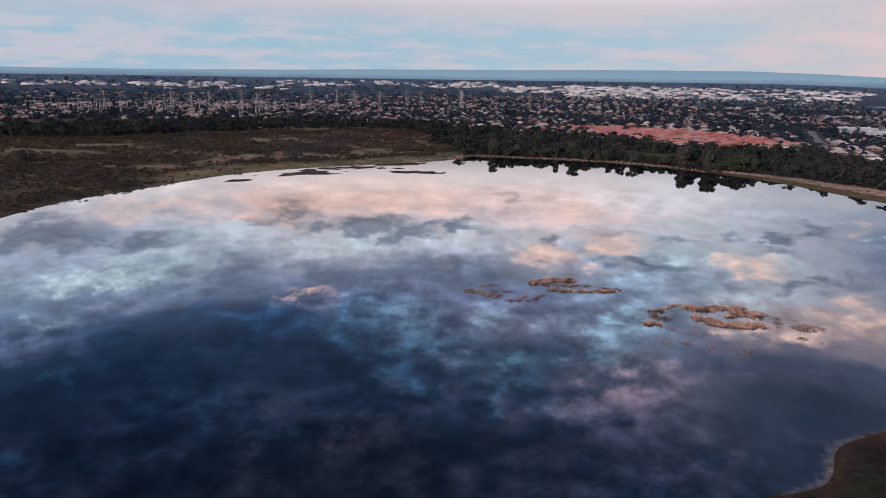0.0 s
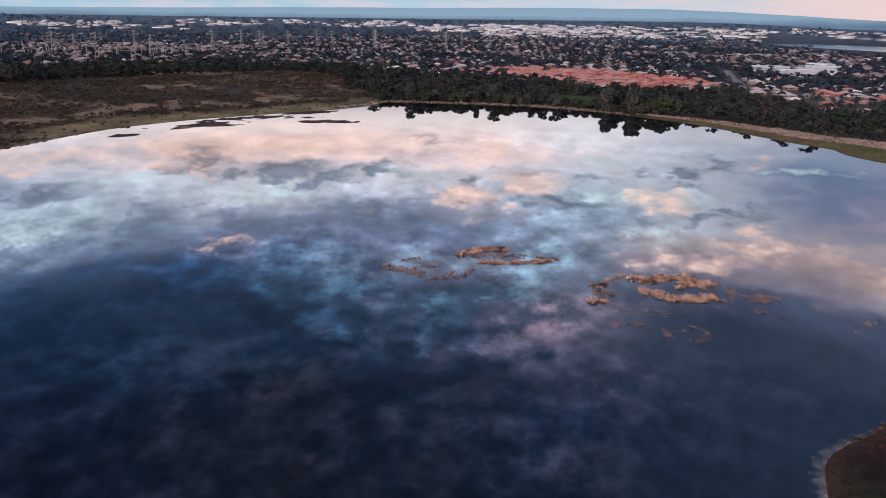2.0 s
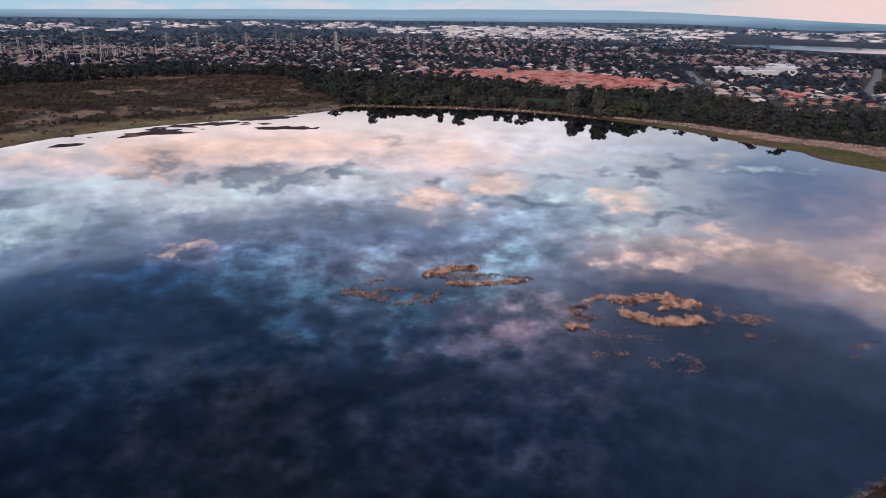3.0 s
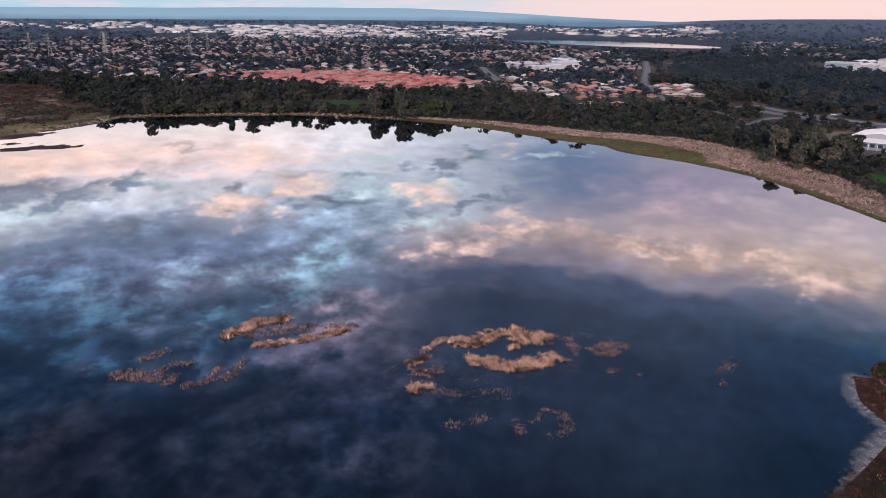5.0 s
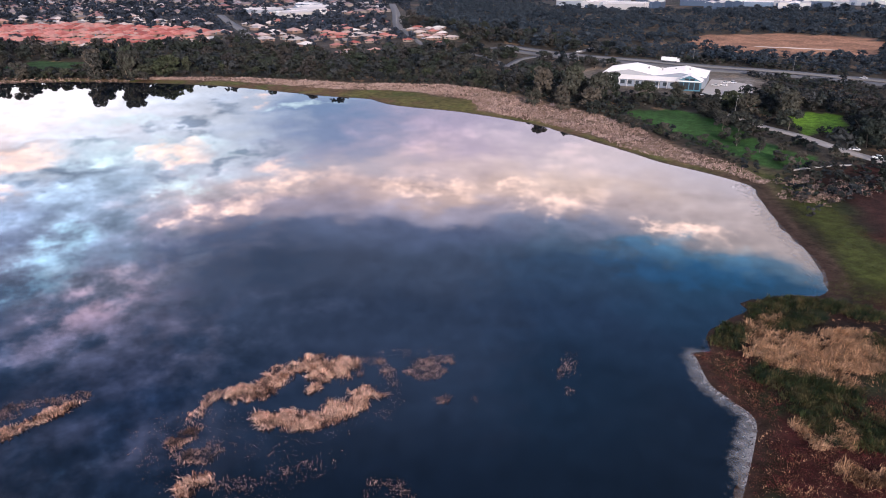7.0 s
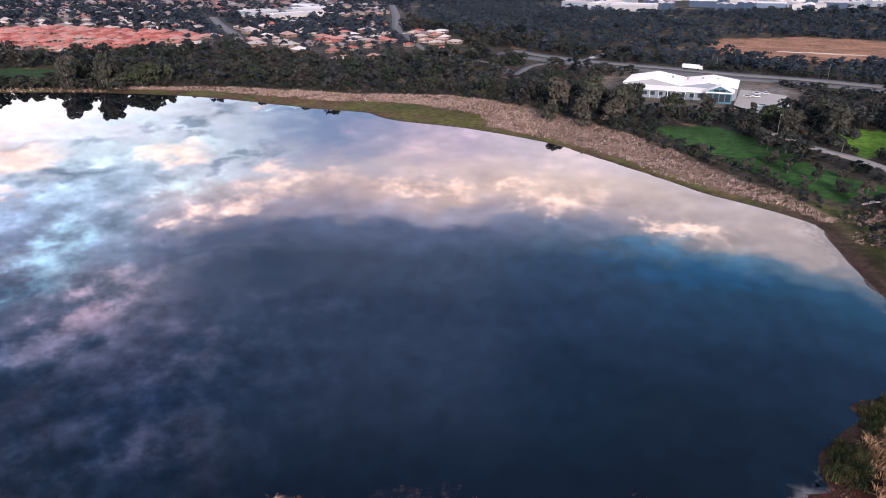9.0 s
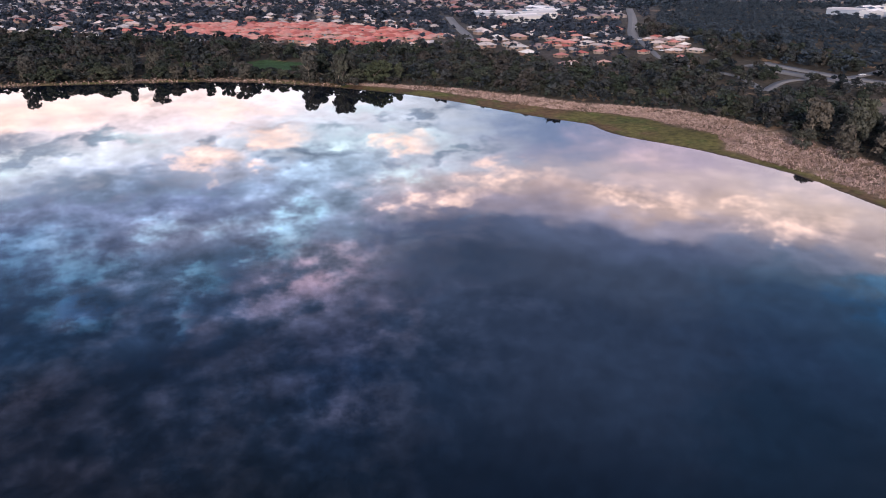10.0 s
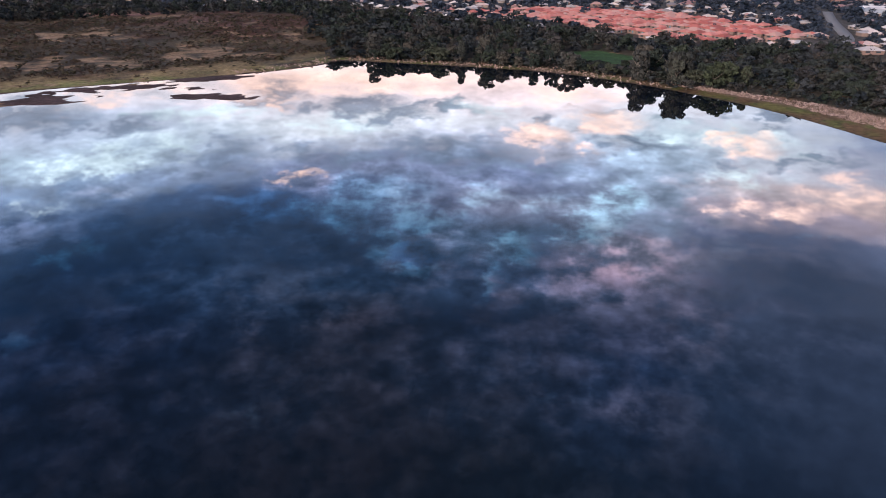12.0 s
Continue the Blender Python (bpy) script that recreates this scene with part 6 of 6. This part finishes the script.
def build_hall():
    hall = empty("sports_hall", "large white steel-roofed hall with a blue gabled entrance", "hall")
    for x0, x1, top in ((-33, -1, 9.2), (-0.7, 29, 8.7)):
        wall = part("wall", gable_wall(bmesh.new(), -15, 18, -(x1 - x0) / 2, (x1 - x0) / 2, -1, 6.2, top - 0.3), M_SHEDWALL, hall)
        lid = part("roof", gable_roof(bmesh.new(), -15, 18, -(x1 - x0) / 2, (x1 - x0) / 2, 6.3, top, 0.3), M_WHITE, hall, "white ribbed steel roof")
        wall.matrix_local = lid.matrix_local = pose((x0 + x1) / 2, 0, 0, 0, 0, 90)
        for k in range(14):
            y = -14 + k * 2.35
            for sx in (-1, 1):
                seam = part("roof_seam", beam(bmesh.new(), ((x0 + x1) / 2, y, top + 0.03), ((x0 + x1) / 2 + sx * (x1 - x0 + 0.3) / 2, y, 6.34), 0.07), M_WHITE, hall)
    part("wall", box(bmesh.new(), -31, 13.5, -19, -15.1, -1, 3.6), M_SHEDWALL, hall)
    bm = box(bmesh.new(), -32, 13.8, -21, -15.05, 3.7, 4.0)
    for v in bm.verts:
        if v.co.y > -16:
            v.co.z += 1.6
    part("roof", bm, M_WHITE, hall, "low sloping white verandah roof")
    for k in range(10):
        part("post", beam(bmesh.new(), (-31 + k * 4.8, -20.7, -1), (-31 + k * 4.8, -20.7, 3.7), 0.12, 6), M_WHITE, hall)
        part("window", box(bmesh.new(), -29.6 + k * 4.3, -27 + k * 4.3, -19.06, -19.0, 0.6, 2.7), M_WINDOW, hall)
    porch = part("porch", gable_wall(bmesh.new(), 0, 9, -6.5, 6.5, -1, 5.2, 8.2), M_BLUE, hall, "blue-green entrance gable")
    lid = part("roof", gable_roof(bmesh.new(), 0, 9, -6.5, 6.5, 5.4, 8.6, 1.0), M_WHITE, hall, "white gable roof of the entrance")
    porch.matrix_local = lid.matrix_local = pose(20.5, -15.2, 0, 0, 0, -90)
    part("fascia", box(bmesh.new(), 13.6, 27.4, -24.42, -24.3, 4.6, 5.2), M_WHITE, hall, "white band across the entrance gable")
    for k in range(4):
        part("window", box(bmesh.new(), 14.6 + k * 3.05, 17.2 + k * 3.05, -24.32, -24.22, 0.1, 4.2), M_WINDOW, hall)
    for sx in (-1.6, 1.6):
        part("window", box(bmesh.new(), 20.5 + sx - 1.3, 20.5 + sx + 1.3, -24.32, -24.22, 5.4, 6.6), M_WINDOW, hall)
    for k in range(4):
        part("roof_vent", box(bmesh.new(), -8 + k * 8.4, -7 + k * 8.4, 4, 5.2, 6.8, 8.6), M_STEEL, hall)
    return hall


HALL = build_hall()
HALL.matrix_world = pose(378, 424, level(378, 424) + 0.4, 0, 0, -57)


def build_shed(w, l, h, roof_mat, wall_mat, bays, label):
    s = empty("shed", label, "shed", "factory sheds behind the woods")
    for k in range(bays):
        x0 = -w / 2 + k * w / bays
        part("wall", gable_wall(bmesh.new(), -l / 2, l / 2, x0 + 0.1, x0 + w / bays - 0.1, -1, h, h + 1.6), wall_mat, s)
        part("roof", gable_roof(bmesh.new(), -l / 2, l / 2, x0 + 0.4, x0 + w / bays - 0.4, h + 0.15, h + 1.9, 0.35), roof_mat, s)
        part("door", box(bmesh.new(), -l / 2 - 0.1, -l / 2 - 0.02, x0 + 3, x0 + 8, -1, 4.2), M_NAVY, s)
    return s


SHED_KINDS = [build_shed(44, 60, 8, M_SHEDROOF, M_SHEDWALL, 3, "wide white factory shed with low gables"),
              build_shed(30, 46, 7, M_SHEDROOF, M_SHEDWALL, 2, "white twin-gabled steel shed"),
              build_shed(26, 40, 9, M_SHEDROOF, M_NAVY, 2, "tall shed with dark blue walls and pale roof")]
random.seed(9)
YARD = [(800, 1040), (836, 900), (930, 826), (1080, 740), (1260, 640), (1400, 880), (1130, 1060), (960, 1120)]
for i in range(0, 13):
    for j in range(0, 9):
        x, y = 800 + i * 56 + random.uniform(-8, 8), 640 + j * 64 + random.uniform(-8, 8)
        if in_quad(x, y, YARD) and random.random() < 0.6:
            t = copy_thing(random.choice(SHED_KINDS), pose(x, y, level(x, y) + 0.3, 0, 0, 30 + random.choice((0, 90))))
for x, y, turn in ((372, 1010, 10), (410, 1060, 10), (440, 1110, 10), (470, 1180, 100), (360, 1090, 10)):
    copy_thing(SHED_KINDS[1], pose(x, y, level(x, y) + 0.3, 0, 0, turn))
for t in SHED_KINDS:
    for o in (*t.children_recursive, t):
        bpy.data.objects.remove(o, do_unlink=True)


# ---------------------------------------------------------------- pylons and poles
def lattice_body(bm, tall, foot, top):
    corners = lambda z: [Vector((sx * (foot + (top - foot) * min(1, z / (tall * 0.72))), sy * (foot + (top - foot) * min(1, z / (tall * 0.72))), z)) for sx, sy in ((-1, -1), (1, -1), (1, 1), (-1, 1))]
    levels = [0, tall * 0.2, tall * 0.38, tall * 0.54, tall * 0.68, tall * 0.8, tall * 0.9, tall]
    for z0, z1 in zip(levels[:-1], levels[1:]):
        a, b = corners(z0), corners(z1)
        for k in range(4):
            beam(bm, a[k], b[k], 0.2)
            beam(bm, a[k], b[(k + 1) % 4], 0.1)
            beam(bm, a[(k + 1) % 4], b[k], 0.1)
    return bm


def build_pylon(tall=42):
    p = empty("pylon", "grey lattice steel power pylon with three pairs of arms", "pylon", "power line pylons")
    part("lattice_mast", lattice_body(bmesh.new(), tall, 3.6, 0.9), M_STEEL, p)
    for z, reach in ((0.66, 7.5), (0.79, 9), (0.92, 6.5)):
        bm = bmesh.new()
        for s in (-1, 1):
            beam(bm, (0, 0, tall * z), (s * reach, 0, tall * z), 0.2)
            beam(bm, (s * 0.8, 0, tall * z + 2.2), (s * reach, 0, tall * z), 0.16)
        cross_arm = part("cross_arm", bm, M_STEEL, p)
        for s in (-1, 1):
            part("insulator", beam(bmesh.new(), (s * reach, 0, tall * z), (s * reach, 0, tall * z - 2.2), 0.16, 5), M_STEEL, cross_arm)
    return p


PYLON = build_pylon()
random.seed(3)
for x, y in ((-534, 1042), (-623, 995), (-660, 1110), (-592, 1394), (-560, 1463), (-505, 1420), (-473, 1500), (-440, 1600), (-149, 1560), (-120, 1620), (-60, 1700), (-300, 1560), (140, 2100), (250, 1900),
             (-760, 1150), (-830, 1060), (-330, 1700), (-10, 1840), (60, 1960), (-700, 1300), (330, 2200), (-380, 1500)):
    copy_thing(PYLON, pose(x, y, level(x, y) - 0.3, 0, 0, random.uniform(20, 60)))
for o in (*PYLON.children_recursive, PYLON):
    bpy.data.objects.remove(o, do_unlink=True)

# switchyard: rows of posts and gantries
sub = empty("switchyard", "grey steel posts and gantries of an electrical switchyard", "switchyard")
random.seed(4)
for k in range(120):
    x, y = random.uniform(-1080, -560), 1090 + random.uniform(0, 330)
    x, y = x, y + (-560 - x) * -0.25
    tall = random.choice((11, 14, 18, 24))
    z = level(x, y)
    part("post", beam(bmesh.new(), (x, y, z - 0.5), (x, y, z + tall), 0.42, 4, 0.32), M_PAVING, sub)
    if k % 3 == 0:
        part("gantry", beam(bmesh.new(), (x, y, z + tall * 0.9), (x + 22, y + 4, level(x + 22, y + 4) + tall * 0.9), 0.35), M_STEEL, sub)


def lamp_post(x, y):
    p = empty("street_lamp", "thin grey street lamp on a bent arm beside the road", "street lamp", "street lamps")
    part("pole", beam(bmesh.new(), (0, 0, 0), (0, 0, 9.5), 0.12, 6, 0.08), M_STEEL, p)
    arm = part("arm", beam(bmesh.new(), (0, 0, 9.4), (1.8, 0, 9.9), 0.06, 5), M_STEEL, p)
    part("lamp_head", box(bmesh.new(), 1.5, 2.4, -0.16, 0.16, 9.8, 10.0), M_STEEL, arm)
    p.matrix_world = pose(x, y, level(x, y), 0, 0, random.uniform(0, 360))


for x, y in ((350, 600), (356, 640), (372, 720), (400, 790), (430, 850), (470, 920), (510, 990), (470, 470), (488, 400), (492, 340), (324, 330)):
    lamp_post(x, y)


# ---------------------------------------------------------------- vehicles
def build_car():
    c = empty("car", "small parked car on grey asphalt", "car", "parked cars")
    bm = box(bmesh.new(), -0.86, 0.86, -2.15, 2.15, 0.28, 0.86)
    bmesh.ops.bevel(bm, geom=bm.edges[:], offset=0.12, segments=2, affect="EDGES")
    part("body", bm, M_CARS, c)
    bm = box(bmesh.new(), -0.76, 0.76, -1.35, 1.15, 0.86, 1.42)
    top = [v for v in bm.verts if v.co.z > 1.3]
    for v in top:
        v.co.x *= 0.8
        v.co.y *= 0.72
    part("cabin", bm, M_WINDOW, c)
    part("roof", box(bmesh.new(), -0.6, 0.6, -0.95, 0.8, 1.42, 1.47), M_CARS, c)
    for sx in (-1, 1):
        for sy in (-1.35, 1.35):
            bm = beam(bmesh.new(), (sx * 0.68, sy, 0.32), (sx * 0.9, sy, 0.32), 0.32, 12)
            wheel = part("wheel", bm, M_RUBBER, c)
            part("rim", beam(bmesh.new(), (sx * 0.9, sy, 0.32), (sx * 0.92, sy, 0.32), 0.2, 10), M_STEEL, wheel)
    return c


CAR = build_car()
for x, y, turn in ((392, 392, 20), (396, 389, 20), (404, 394, 20), (408, 391, 20), (376, 372, 60), (352, 383, 10), (360, 379, 15), (308, 262, 40), (303, 250, 35), (322, 318, 10), (366, 690, 20), (352, 622, 5),
                   (392, 770, 25), (450, 872, 28), (402, 565, 80), (440, 562, 80)):
    copy_thing(CAR, pose(x, y, level(x, y) + 0.62, 0, 0, turn))
copy_thing(CAR, pose(488, 352, level(488, 352) + 0.62, 0, 0, 8))
for o in (*CAR.children_recursive, CAR):
    bpy.data.objects.remove(o, do_unlink=True)

truck = empty("truck", "white articulated lorry with a box trailer on the highway", "lorry")
part("trailer", box(bmesh.new(), -1.25, 1.25, -7, 6.6, 1.2, 4.2), M_WHITE, truck, "white box trailer")
bm = box(bmesh.new(), -1.2, 1.2, 7.2, 9.6, 0.8, 3.5)
bmesh.ops.bevel(bm, geom=bm.edges[:], offset=0.2, segments=2, affect="EDGES")
part("cab", bm, M_WHITE, truck)
part("windscreen", box(bmesh.new(), -1.0, 1.0, 9.6, 9.64, 2.1, 3.2), M_WINDOW, truck)
part("chassis", box(bmesh.new(), -0.5, 0.5, -6.8, 9.2, 0.75, 1.15), M_RUBBER, truck)
for sy in (-5.8, -4.6, -3.4, 6.0, 8.6):
    for sx in (-1, 1):
        part("wheel", beam(bmesh.new(), (sx * 0.85, sy, 0.5), (sx * 1.2, sy, 0.5), 0.5, 14), M_RUBBER, truck)
truck.matrix_world = pose(450, 476, level(450, 476) + 0.75, 0, 0, 195) @ Matrix.Scale(0.85, 4)
